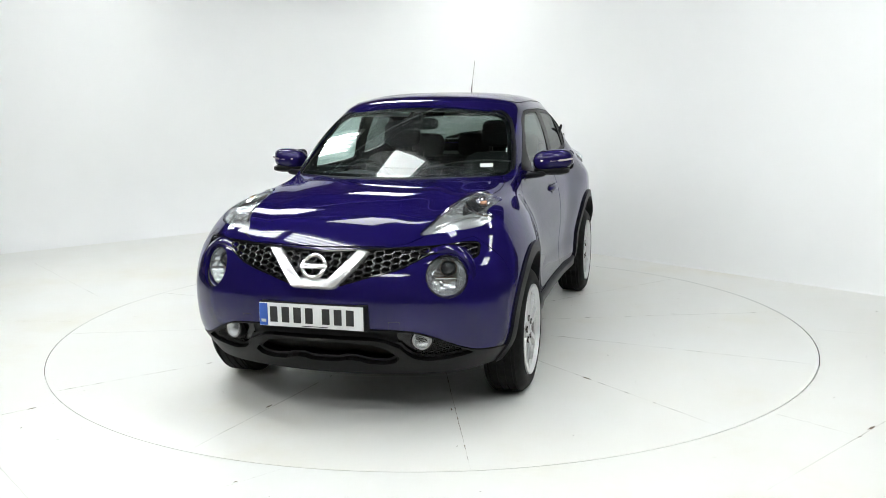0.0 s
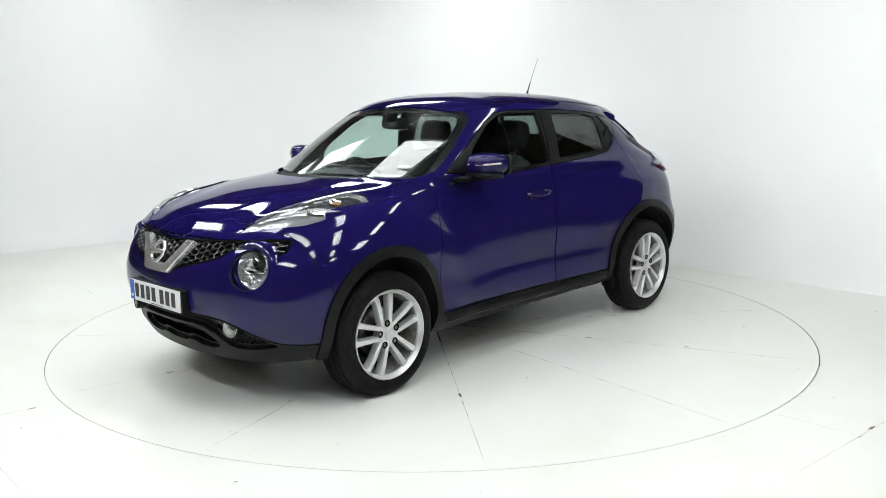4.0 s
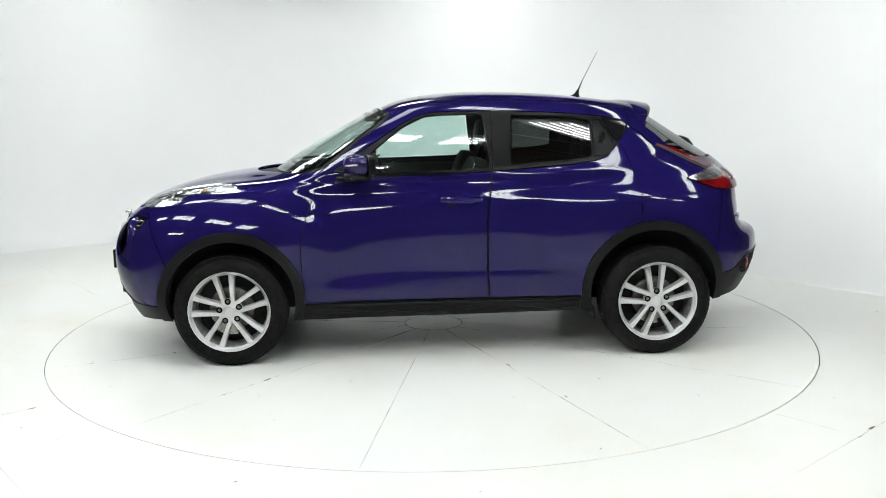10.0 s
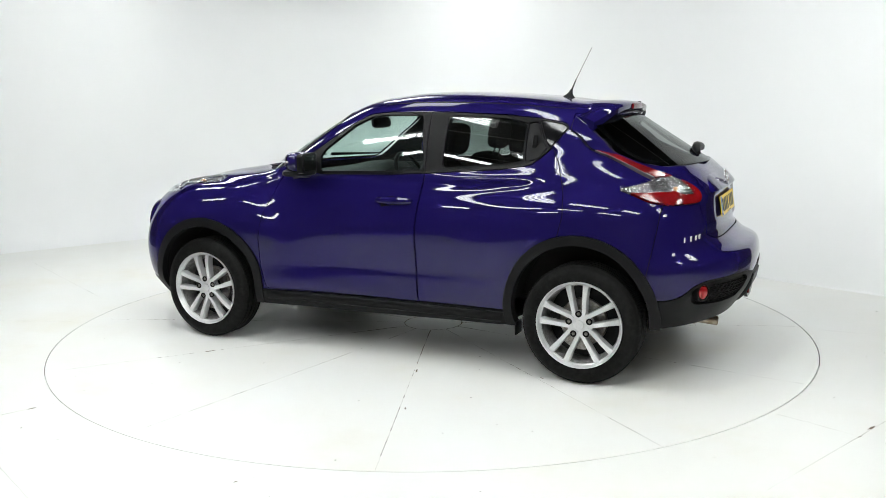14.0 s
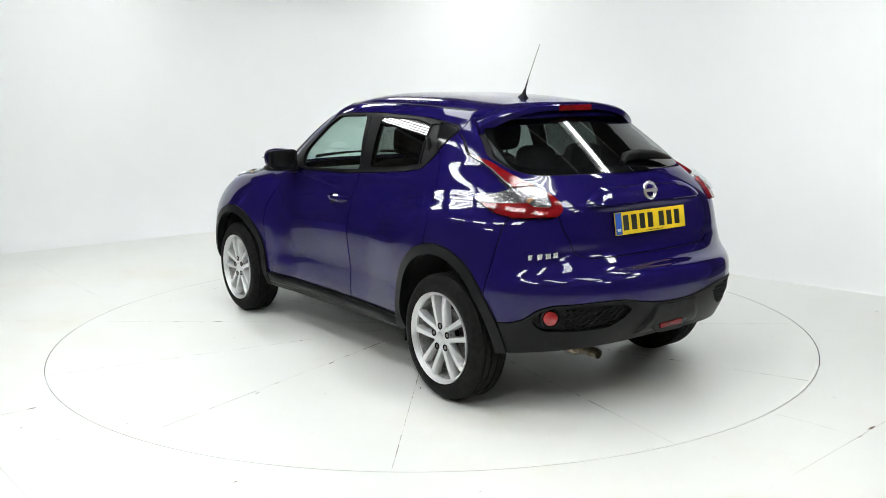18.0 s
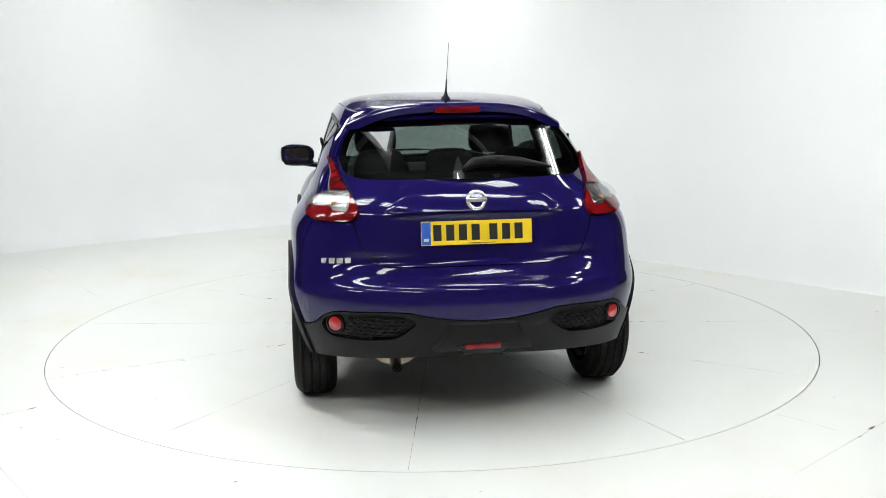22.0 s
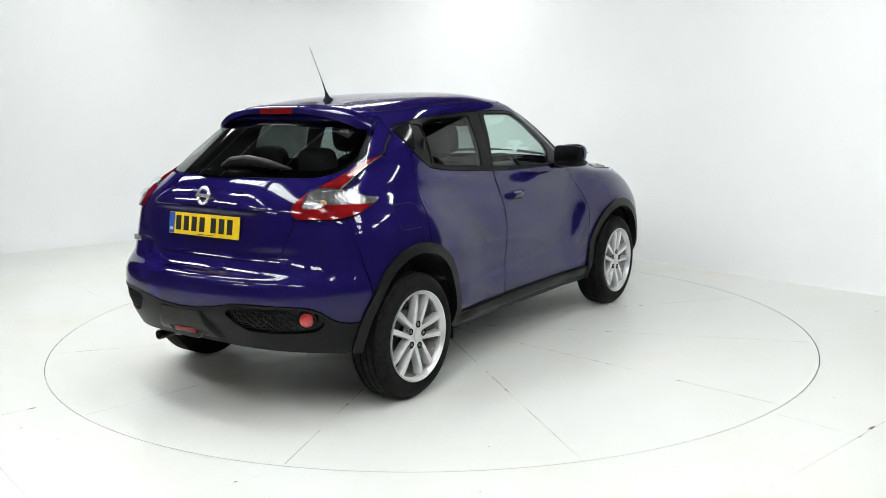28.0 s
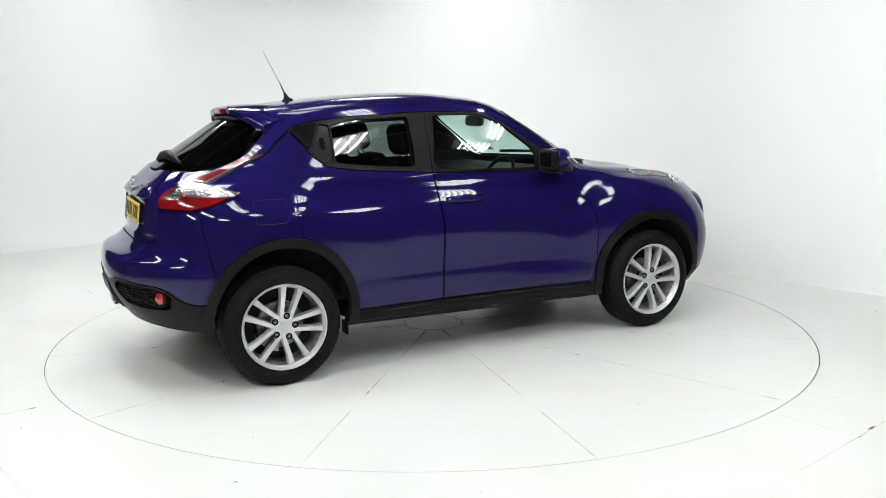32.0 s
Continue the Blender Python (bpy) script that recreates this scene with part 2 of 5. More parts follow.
def prism(outline, depth, bevel=0.0, m=None, into=None):
    """An outline in x, y pulled up along z from 0 to depth."""
    bm = into or bmesh.new()
    lo = [bm.verts.new((x, y, 0)) for x, y in outline]
    hi = [bm.verts.new((x, y, depth)) for x, y in outline]
    n = len(outline)
    top = bm.faces.new(hi)
    bm.faces.new(lo[::-1])
    for i in range(n):
        bm.faces.new((lo[i], lo[(i + 1) % n], hi[(i + 1) % n], hi[i]))
    if bevel:
        bmesh.ops.bevel(bm, geom=list(top.edges), offset=bevel, segments=2, affect="EDGES", profile=0.6)
    if m:
        bmesh.ops.transform(bm, matrix=m, verts=bm.verts if not into else lo + hi)
    return bm


def soft_box(sx, sy, sz, m, cuts=3, power=4.0):
    """A cushion: a box blown up towards a superellipsoid."""
    bm = bmesh.new()
    bmesh.ops.create_cube(bm, size=2.0)
    bmesh.ops.subdivide_edges(bm, edges=bm.edges, cuts=cuts, use_grid_fill=True)
    for v in bm.verts:
        d = sum(abs(c) ** power for c in v.co) ** (1 / power)
        v.co = Vector((v.co.x / d * sx / 2, v.co.y / d * sy / 2, v.co.z / d * sz / 2))
    bmesh.ops.transform(bm, matrix=m, verts=bm.verts)
    return bm

# ---------- the studio: white floor, turntable, curved white walls, dark hall overhead and behind ----------
def structure(name, me, label=""):
    return tagged(new(name, me), label, "", "", "structure")


def wall_plan():
    c, a, b = Vector((-1.49, 6.06)), Vector((0.67, -0.74)), Vector((-0.805, -0.593))
    r = 1.9
    half = math.acos(max(-1, min(1, a.dot(b)))) / 2
    reach = r / math.tan(half)
    mid = c + (a + b).normalized() * (r / math.sin(half))
    pts = [c + a * t for t in (7.5, 7.0, 6.0, 4.5, 3.5)]
    p0, p1 = c + a * reach, c + b * reach
    a0 = math.atan2(p0.y - mid.y, p0.x - mid.x)
    a1 = math.atan2(p1.y - mid.y, p1.x - mid.x)
    while a1 < a0:
        a1 += 2 * math.pi
    pts += [mid + Vector((math.cos(a0 + (a1 - a0) * i / 14), math.sin(a0 + (a1 - a0) * i / 14))) * r for i in range(15)]
    pts += [c + b * t for t in (3.0, 3.6, 4.1, 4.45)]
    return [p for p in pts]


def build_walls():
    plan = wall_plan()
    n = len(plan)
    inward = []
    for i, p in enumerate(plan):
        d = (plan[min(i + 1, n - 1)] - plan[max(i - 1, 0)]).normalized()
        inward.append(Vector((-d.y, d.x)))
        if inward[-1].dot(-p) < 0:
            inward[-1] = -inward[-1]
    verts, faces = [], []
    # the left part sweeps into the floor in a cove, the right part meets it in a plain edge
    for i, (p, w) in enumerate(zip(plan, inward)):
        s = min(1.0, max(0.0, (i - 6) / 10))
        r = 0.02 + 0.58 * s
        prof = [(r * (1 - math.sin(k / 8 * math.pi / 2)), r * (1 - math.cos(k / 8 * math.pi / 2))) for k in range(9)] + [(0, 2.0), (0, 3.05)]
        prof += [(-0.15, 3.05), (-0.15, -0.05)]
        for off, z in prof:
            verts.append((p.x + w.x * off, p.y + w.y * off, z - (0.004 if off > 0 and z < 0.01 else 0)))
    k = len(verts) // n
    for i in range(n - 1):
        for j in range(k - 1):
            faces.append((i * k + j, i * k + j + 1, (i + 1) * k + j + 1, (i + 1) * k + j))
    me = mesh_of("wall_back", verts, faces, WALL, True)
    me.set_sharp_from_angle(angle=0.8)
    structure("wall_back", me, "smooth white studio wall curving round the turntable")


build_walls()


def ring_sheet(r0, r1, z, steps=128):
    v, f = [], []
    for i in range(steps):
        a = 2 * math.pi * i / steps
        v += [(r0 * math.cos(a), r0 * math.sin(a), z), (r1 * math.cos(a), r1 * math.sin(a), z)]
    for i in range(steps):
        j = (i + 1) % steps
        f.append((2 * i, 2 * i + 1, 2 * j + 1, 2 * j))
    return v, f


v, f = [], []
for i in range(160):                                 # the white floor ends in a straight edge on each side
    c, s = math.cos(2 * math.pi * i / 160), math.sin(2 * math.pi * i / 160)
    reach = min((4.5 if c > 0 else -5.4) / c if abs(c) > 1e-6 else 99, (9.0 if s > 0 else -6.5) / s if abs(s) > 1e-6 else 99)
    v += [((TABLE_R + 0.0032) * c + 0.0008, (TABLE_R + 0.0032) * s - 0.0014, 0), (reach * c, reach * s, 0)]
    f.append((2 * i, 2 * i + 1, (2 * i + 3) % 320, (2 * i + 2) % 320))
structure("floor", mesh_of("floor", v, f, FLOOR), "white painted floor with hairline joints and chips")
v, f = ring_sheet(0.001, TABLE_R + 0.05, -0.03, 96)
structure("turntable_pit", mesh_of("turntable_pit", v, f, DARK))

structure("floor_hall", mesh_of("floor_hall", [(-11, -11, -.055), (11, -11, -.055), (11, 9, -.055), (-11, 9, -.055)], [(0, 1, 2, 3)], HALL_FLOOR), "dark grey hall floor beyond the white studio floor")
# dark hall round and above, behind the camera
hall = [(-11, -11), (11, -11), (11, 9), (-11, 9)]
hv = [(x, y, z) for z in (-0.02, 6.2) for x, y in hall]
structure("wall_hall", mesh_of("wall_hall", hv, [(0, 1, 5, 4), (1, 2, 6, 5), (2, 3, 7, 6), (3, 0, 4, 7)], BRICK_WARM))
structure("ceiling", mesh_of("ceiling", [(-11, -11, 6.2), (11, -11, 6.2), (11, 9, 6.2), (-11, 9, 6.2)], [(3, 2, 1, 0)], ROOF_DARK))

# pale steel roof trusses under the dark cladding
for y in (-9.5, -7.0, -4.5, -2.0, 0.5, 3.0, 5.5):
    arc = [(10.8 * math.cos(a), y, 3.6 + 2.35 * math.sin(a)) for a in (math.pi * i / 24 for i in range(25))]
    structure("ceiling_truss", bm_mesh("ceiling_truss", tube(arc, 0.035, 6), LAMP_BODY, True), "pale arched steel roof truss of the hall")

# ---------- turntable ----------
turntable = new("turntable")
tagged(turntable, "round white turntable with radial joints, set flush in the floor", "turntable")
bm = lathe([(0.0005, 0.0), (TABLE_R - 0.0015, 0.0), (TABLE_R, -0.003), (TABLE_R, -0.025)], 160)
part("disc", bm, FLOOR, turntable, smooth=False)


def floor_joint(p, q, w=0.0022, seed=0, z=0.0012):
    """A hairline joint from p to q: a sliver of dirt whose width comes and goes."""
    rnd = random.Random(seed)
    p, q = Vector(p), Vector(q)
    d = (q - p).normalized()
    side = Vector((-d.y, d.x))
    n = max(4, int((q - p).length / 0.045))
    v, f, wide = [], [], 1.0
    for i in range(n + 1):
        if rnd.random() < 0.3:
            wide = rnd.choice((0.15, 0.3, 0.6, 1.0, 1.0, 1.5))
        c = p + (q - p) * i / n + side * rnd.uniform(-0.0012, 0.0012)
        h = w * wide * rnd.uniform(0.3, 0.6)
        v += [(c.x + side.x * h, c.y + side.y * h, z), (c.x - side.x * h, c.y - side.y * h, z)]
    for i in range(n):
        f.append((2 * i + 1, 2 * i + 3, 2 * i + 2, 2 * i))
    return v, f


def chip(x, y, size, seed=0, z=0.0014, lean=0.0):
    """A flake knocked out of the paint, with an uneven edge."""
    rnd = random.Random(seed)
    v = []
    for i in range(9):
        a = 2 * math.pi * i / 9
        r = size * rnd.uniform(0.5, 1.0)
        u, w = r * math.cos(a) * 1.8, r * math.sin(a) * 0.45
        v.append((x + u * math.cos(lean) - w * math.sin(lean), y + u * math.sin(lean) + w * math.cos(lean), z))
    return v, [tuple(range(9))]


def merged(lists):
    V, F = [], []
    for v, f in lists:
        n = len(V)
        V += v
        F += [tuple(i + n for i in q) for q in f]
    return V, F


JOINT_ANGLES = [30 * i for i in range(12)]
for i, deg in enumerate(JOINT_ANGLES):
    a = radians(deg + JOINT_TURN)
    v, f = floor_joint((0.205 * math.cos(a), 0.205 * math.sin(a)), (2.46 * math.cos(a), 2.46 * math.sin(a)), seed=i)
    part("joint", mesh_of("joint", v, f, CRACK), CRACK, turntable)
v, f = ring_sheet(0.198, 0.2015, 0.0012, 64)
part("hub_joint", mesh_of("hub_joint", v, f, CRACK), CRACK, turntable)
for i, deg in enumerate(JOINT_ANGLES):              # the joints are dirtiest round the hub
    a, r = radians(deg + JOINT_TURN), (.50, .78, .40, .62)[i % 4]
    v, f = floor_joint((0.2 * math.cos(a), 0.2 * math.sin(a)), (r * math.cos(a), r * math.sin(a)), 0.0055, 120 + i, 0.0018)
    part("hub_crack", mesh_of("hub_crack", v, f, SCUFF), SCUFF, turntable)
v, f = merged([floor_joint((.2 * math.cos(a), .2 * math.sin(a)), (.2 * math.cos(a + .26), .2 * math.sin(a + .26)), 0.0055, 150 + i, 0.0018) for i, a in enumerate(radians(15 * j) for j in range(24))])
part("hub_crack", mesh_of("hub_crack", v, f, SCUFF), SCUFF, turntable)

# dashes of dark dirt along the joints
for i, deg in enumerate(JOINT_ANGLES):
    rnd, a, lists = random.Random(500 + i), radians(deg + JOINT_TURN), []
    for k in range(rnd.randint(10, 22)):
        r, n = rnd.uniform(.7, 2.4), rnd.uniform(.012, .05)
        lists.append(floor_joint((r * math.cos(a), r * math.sin(a)), ((r + n) * math.cos(a), (r + n) * math.sin(a)), rnd.uniform(.002, .0045), 520 + 40 * i + k, .0017))
    for v, f in lists:
        part("dirt_dash", mesh_of("dirt_dash", v, f, SCUFF), SCUFF, turntable)

# small specks strewn over the table
rnd = random.Random(77)
for k in range(34):
    a, r = rnd.uniform(0, 2 * math.pi), 2.42 * math.sqrt(rnd.uniform(.04, 1))
    v, f = chip(r * math.cos(a), r * math.sin(a), rnd.choice((.0025, .003, .004, .006)), 800 + k, lean=rnd.uniform(0, 3))
    part("speck", mesh_of("speck", v, f, SCUFF), SCUFF, turntable)

# chips along the joints of the table, and dirt in the joints of the fixed floor
for i, (deg, r, size) in enumerate(((221.6, 1.53, .022), (282.6, 1.72, .012), (282.3, 1.10, .016), (251.6, 1.76, .010), (191, 1.74, .012), (161, 1.85, .016), (312.8, 1.40, .010), (341.6, 1.86, .012),
                                    (131.6, 1.6, .014), (101.6, 1.2, .012), (71.6, 1.9, .012), (41.6, 1.5, .014), (11.6, 1.7, .012), (236, 2.0, .004), (262, 1.5, .004), (300, 2.1, .005), (205, 2.2, .005), (330, 1.2, .004), (150, 2.1, .004), (90, 2.2, .005))):
    a = radians(deg)
    v, f = chip(r * math.cos(a), r * math.sin(a), size, i, lean=a)
    part("chip", mesh_of("chip", v, f, SCUFF), SCUFF, turntable)

JOINTS = [((3.2, -1.10), (2.15, -1.99)), ((2.15, -1.99), (1.31, -2.70)), ((1.67, -1.88), (2.6, -2.95)), ((-3.2, -2.53), (-1.98, -1.55)), ((-1.4, -3.02), (-.65, -2.42)), ((-1.88, -2.34), (-1.2, -3.15)),
          ((-3.9, 2.55), (-2.7, 1.0)), ((2.55, -.35), (3.3, -.7)), ((-2.6, .2), (-4.6, .35)), ((-.6, 2.5), (-1.6, 5.0))]
for i, (a, b) in enumerate(JOINTS):
    v, f = floor_joint(a, b, .0022, 40 + i)
    structure("floor_joint", mesh_of("floor_joint", v, f, CRACK), "dirty hairline joint in the white floor")
for i, (x, y, size, lean) in enumerate(((2.03, -2.08, .022, .7), (1.93, -2.18, .012, .5), (-.82, -2.54, .009, .65), (-2.06, -1.62, .018, .65), (1.78, -1.99, .006, -.8), (1.20, -2.38, .004, 0), (.55, -2.62, .004, 0), (1.95, -1.60, .004, 0), (2.05, -1.66, .004, 0), (-1.75, -2.05, .004, 0), (-1.45, -1.98, .005, 0), (-1.9, -1.35, .004, 0), (2.7, -.9, .005, .3), (2.9, -.25, .004, .1))):
    v, f = chip(x, y, size, 70 + i, lean=lean)
    structure("floor_chip", mesh_of("floor_chip", v, f, SCUFF), "dark chip in the white floor paint")

rnd = random.Random(78)
for k in range(22):                                  # specks on the fixed floor before and beside the table
    a, r = radians(rnd.uniform(-160, 20)), rnd.uniform(2.55, 3.5)
    v, f = chip(r * math.cos(a), r * math.sin(a), rnd.choice((.0025, .003, .004, .006)), 860 + k, lean=rnd.uniform(0, 3))
    structure("floor_speck", mesh_of("floor_speck", v, f, SCUFF), "small dark speck on the white floor")

# ---------- banks of tubes ----------
def tube_bank(name, at, yaw, length=1.15, count=5, gap=0.088, tilt=0.0):
    lamp = new(name)
    lamp.matrix_basis = Matrix.Translation(at) @ pose(0, 0, 0, tilt, 0, yaw)
    w = gap * (count - 1)
    part("housing", box(length + 0.1, w + 0.22, 0.05, (0, 0, 0.05), 0.01), LAMP_BODY, lamp)
    for k in range(count):
        part("tube", tube([(-length / 2, k * gap - w / 2, -0.005), (length / 2, k * gap - w / 2, -0.005)], 0.014, 8), GLOW, lamp)
    return tagged(lamp, "hanging bank of white fluorescent tubes", "studio light", "banks of tubes over the turntable")


# rows of banks that run along the straight wall: place, tubes, turn
# (4.2, -2.9), (-4.6, -4.6), (4.6, -5.6): unseen banks, added to brighten the floor
BANKS = [(-3.1, 3.2, 4), (-1.95, 1.75, 5), (.55, -1.45, 4), (1.75, -2.8, 5), (2.9, -4.2, 4),
         (-3.6, .75, 4), (-2.5, -.55, 4), (-1.6, -1.6, 4), (-.5, -2.85, 3), (.7, -4.2, 4),
         (-.6, 2.9, 4), (2.0, -.15, 2), (3.2, -1.5, 3), (4.2, -2.9, 6),
         (-4.5, -1.0, 3), (-3.3, -2.5, 4), (-2.1, -3.85, 4), (-.9, -5.3, 6), (-4.6, -4.6, 6), (4.6, -5.6, 6)]
for x, y, count in BANKS:
    tube_bank("tube_bank", (x, y, 3.3), -48, count=count)
panel_lamp = new("panel_lamp")
panel_lamp.matrix_basis = pose(-0.74, -0.20, 3.35, 0, 0, -43)
tagged(panel_lamp, "square white panel light over the turntable", "studio light")
part("panel_housing", box(0.84, 0.98, 0.06, (0, 0, 0.05), 0.01), LAMP_BODY, panel_lamp)
part("diffuser", box(0.74, 0.88, 0.02, (0, 0, 0.0), 0.005), GLOW_SOFT, panel_lamp)

# ---------- the car: body skin lofted through its design lines ----------
# Each line runs from the nose round the left side to the tail: 13 stations of x (forward), y (left), z.
# lower edge
LOWER_EDGE = [(1.94, 0, .24), (1.915, .35, .245), (1.84, .60, .255), (1.68, .76, .27), (1.27, .80, .26), (.8, .79, .26), (.25, .78, .26), (-.3, .78, .265), (-.85, .79, .28), (-1.27, .80, .30), (-1.68, .77, .33), (-1.93, .45, .36), (-1.97, 0, .37)]
# sill line
SILL_LINE = [(2.02, 0, .37), (1.99, .35, .37), (1.90, .63, .37), (1.74, .81, .37), (1.27, .86, .36), (.8, .825, .35), (.25, .805, .35), (-.3, .805, .355), (-.85, .825, .365), (-1.27, .86, .38), (-1.70, .80, .44), (-2.008, .45, .50), (-2.050, 0, .50)]
# rub line
RUB_LINE = [(2.092, 0, .54), (2.048, .35, .54), (1.947, .65, .55), (1.75, .825, .56), (1.27, .88, .56), (.8, .822, .55), (.25, .802, .54), (-.3, .806, .54), (-.85, .835, .56), (-1.27, .88, .57), (-1.712, .822, .65), (-2.005, .45, .695), (-2.046, 0, .698)]
# waist
WAIST = [(2.082, 0, .72), (2.034, .35, .72), (1.928, .64, .73), (1.71, .80, .76), (1.27, .872, .77), (.8, .815, .76), (.25, .811, .75), (-.3, .823, .75), (-.85, .842, .77), (-1.27, .864, .78), (-1.715, .785, .748), (-1.925, .45, .742), (-1.948, 0, .742)]
# bonnet lip, fender and door shoulder
SHOULDER = [(1.975, 0, .85), (1.94, .35, .858), (1.85, .60, .875), (1.64, .745, .905), (1.27, .815, .91), (.8, .783, .90), (.25, .789, .91), (-.3, .802, .92), (-.85, .817, .95), (-1.27, .852, .95), (-1.70, .76, .93), (-1.872, .45, .91), (-1.892, 0, .91)]
# crest
CREST = [(1.87, 0, .93), (1.83, .35, .935), (1.71, .60, .972), (1.50, .725, .975), (1.2, .765, .98), (.74, .748, .98), (.25, .763, .985), (-.3, .776, .995), (-.85, .784, 1.02), (-1.27, .808, 1.025), (-1.70, .735, .985), (-1.867, .45, .96), (-1.885, 0, .96)]
# mid bonnet, door cap
DOOR_CAP = [(1.56, 0, 1.035), (1.50, .35, 1.035), (1.36, .58, 1.045), (1.22, .665, 1.032), (1.02, .718, 1.028), (.66, .735, 1.04), (.25, .746, 1.045), (-.3, .755, 1.06), (-.85, .766, 1.09), (-1.25, .77, 1.09), (-1.66, .705, 1.05), (-1.855, .45, 1.02), (-1.876, 0, 1.02)]
# glass base
GLASS_BASE = [(.985, 0, 1.138), (.95, .36, 1.13), (.85, .61, 1.112), (.76, .685, 1.102), (.635, .718, 1.095), (.44, .727, 1.095), (.15, .725, 1.105), (-.3, .722, 1.12), (-.80, .718, 1.165), (-1.10, .71, 1.22), (-1.45, .64, 1.18), (-1.73, .42, 1.155), (-1.765, 0, 1.155)]
# mid glass
MID_GLASS = [(.665, 0, 1.355), (.635, .35, 1.348), (.555, .565, 1.326), (.475, .632, 1.305), (.375, .664, 1.285), (.22, .680, 1.278), (0, .684, 1.285), (-.35, .680, 1.295), (-.78, .672, 1.31), (-1.06, .66, 1.33), (-1.34, .575, 1.315), (-1.53, .40, 1.285), (-1.56, 0, 1.29)]
# drip rail
DRIP_RAIL = [(.305, 0, 1.52), (.285, .33, 1.512), (.235, .51, 1.492), (.175, .574, 1.478), (.10, .600, 1.468), (0, .613, 1.466), (-.15, .618, 1.468), (-.4, .615, 1.467), (-.76, .605, 1.452), (-1.0, .585, 1.432), (-1.22, .51, 1.42), (-1.33, .365, 1.415), (-1.35, 0, 1.42)]
# roof edge
ROOF_EDGE = [(.175, 0, 1.552), (.155, .31, 1.545), (.115, .47, 1.53), (.07, .524, 1.522), (.02, .547, 1.518), (-.06, .560, 1.522), (-.18, .565, 1.528), (-.42, .563, 1.528), (-.75, .553, 1.516), (-.98, .525, 1.496), (-1.18, .45, 1.482), (-1.27, .325, 1.482), (-1.29, 0, 1.487)]
# roof
ROOF_LINE = [(.065, 0, 1.566), (.045, .17, 1.564), (.0, .29, 1.562), (-.02, .34, 1.562), (-.06, .355, 1.566), (-.12, .365, 1.569), (-.22, .37, 1.572), (-.44, .36, 1.570), (-.75, .345, 1.552), (-.95, .32, 1.532), (-1.08, .26, 1.517), (-1.15, .18, 1.508), (-1.17, 0, 1.508)]
# roof middle
ROOF_MIDDLE = [(0, 0, 1.573), (-.02, 0, 1.574), (-.05, 0, 1.576), (-.08, 0, 1.578), (-.12, 0, 1.580), (-.18, 0, 1.582), (-.27, 0, 1.582), (-.46, 0, 1.576), (-.72, 0, 1.558), (-.88, 0, 1.544), (-.97, 0, 1.532), (-1.03, 0, 1.522), (-1.06, 0, 1.516)]
LINES = [LOWER_EDGE, SILL_LINE, RUB_LINE, WAIST, SHOULDER, CREST, DOOR_CAP, GLASS_BASE, MID_GLASS, DRIP_RAIL, ROOF_EDGE, ROOF_LINE, ROOF_MIDDLE]
U_CUTS = [10, 10, 12, 18, 18, 18, 18, 18, 16, 16, 16, 12]
V_CUTS = [5, 22, 10, 14, 6, 16, 18, 4, 13, 11, 3, 5, 8, 6]


def smooth_through(P, cuts, first=None, last=None):
    """Cubic curves through the rows of P (k, n, 3), with knots spaced by chord, local to each column."""
    k = len(P)
    lo = first if first is not None else 2 * P[0] - P[1]
    hi = last if last is not None else 2 * P[-1] - P[-2]
    Q = np.concatenate([lo[None], P, hi[None]])
    d = np.maximum(np.linalg.norm(np.diff(Q, axis=0), axis=2, keepdims=True), 1e-4) ** 0.7
    out, tag = [], []
    for i in range(k - 1):
        a, b, c, e = Q[i], Q[i + 1], Q[i + 2], Q[i + 3]
        d0, d1, d2 = d[i], d[i + 1], d[i + 2]
        m1 = ((b - a) / d0 * d1 + (c - b) / d1 * d0) / (d0 + d1) * d1
        m2 = ((c - b) / d1 * d2 + (e - c) / d2 * d1) / (d1 + d2) * d1
        for j in range(cuts[i] + (i == k - 2)):
            t = j / cuts[i]
            out.append((2 * t**3 - 3 * t**2 + 1) * b + (t**3 - 2 * t**2 + t) * m1 + (3 * t**2 - 2 * t**3) * c + (t**3 - t**2) * m2)
            tag.append(i + t)
    return np.array(out), np.array(tag)


class Skin:
    """A patch of surface: places P, normals N, line numbers U (round) and V (up), faces F."""

    def __init__(s, P, N, U, V, F):
        s.P, s.N, s.U, s.V, s.F = P, N, U, V, F

    @property
    def x(s):
        return s.P[:, 0]

    @property
    def y(s):
        return s.P[:, 1]

    @property
    def z(s):
        return s.P[:, 2]


def ease(a, b, t):
    k = np.clip((t - a) / (b - a), 0, 1)
    return k * k * (3 - 2 * k)


def fair(Q, flip, rounds=14, upward=5):
    """Even out the ripples between the design lines."""
    for k in range(rounds):
        pad = np.concatenate([Q[1:2] * flip, Q, Q[-2:-1] * flip])
        Q = Q * .5 + (pad[2:] + pad[:-2]) * .25
        if k >= upward:
            continue
        up = np.concatenate([Q[:, 1:], Q[:, -2:-1] * flip], axis=1)
        down = np.concatenate([Q[:, :1], Q[:, :-1]], axis=1)
        mid = Q * .5 + (up + down) * .25
        mid[:, 0] = Q[:, 0]
        Q = mid
    Q[0, :, 1] = Q[-1, :, 1] = 0
    Q[:, -1, 1] = 0
    return Q


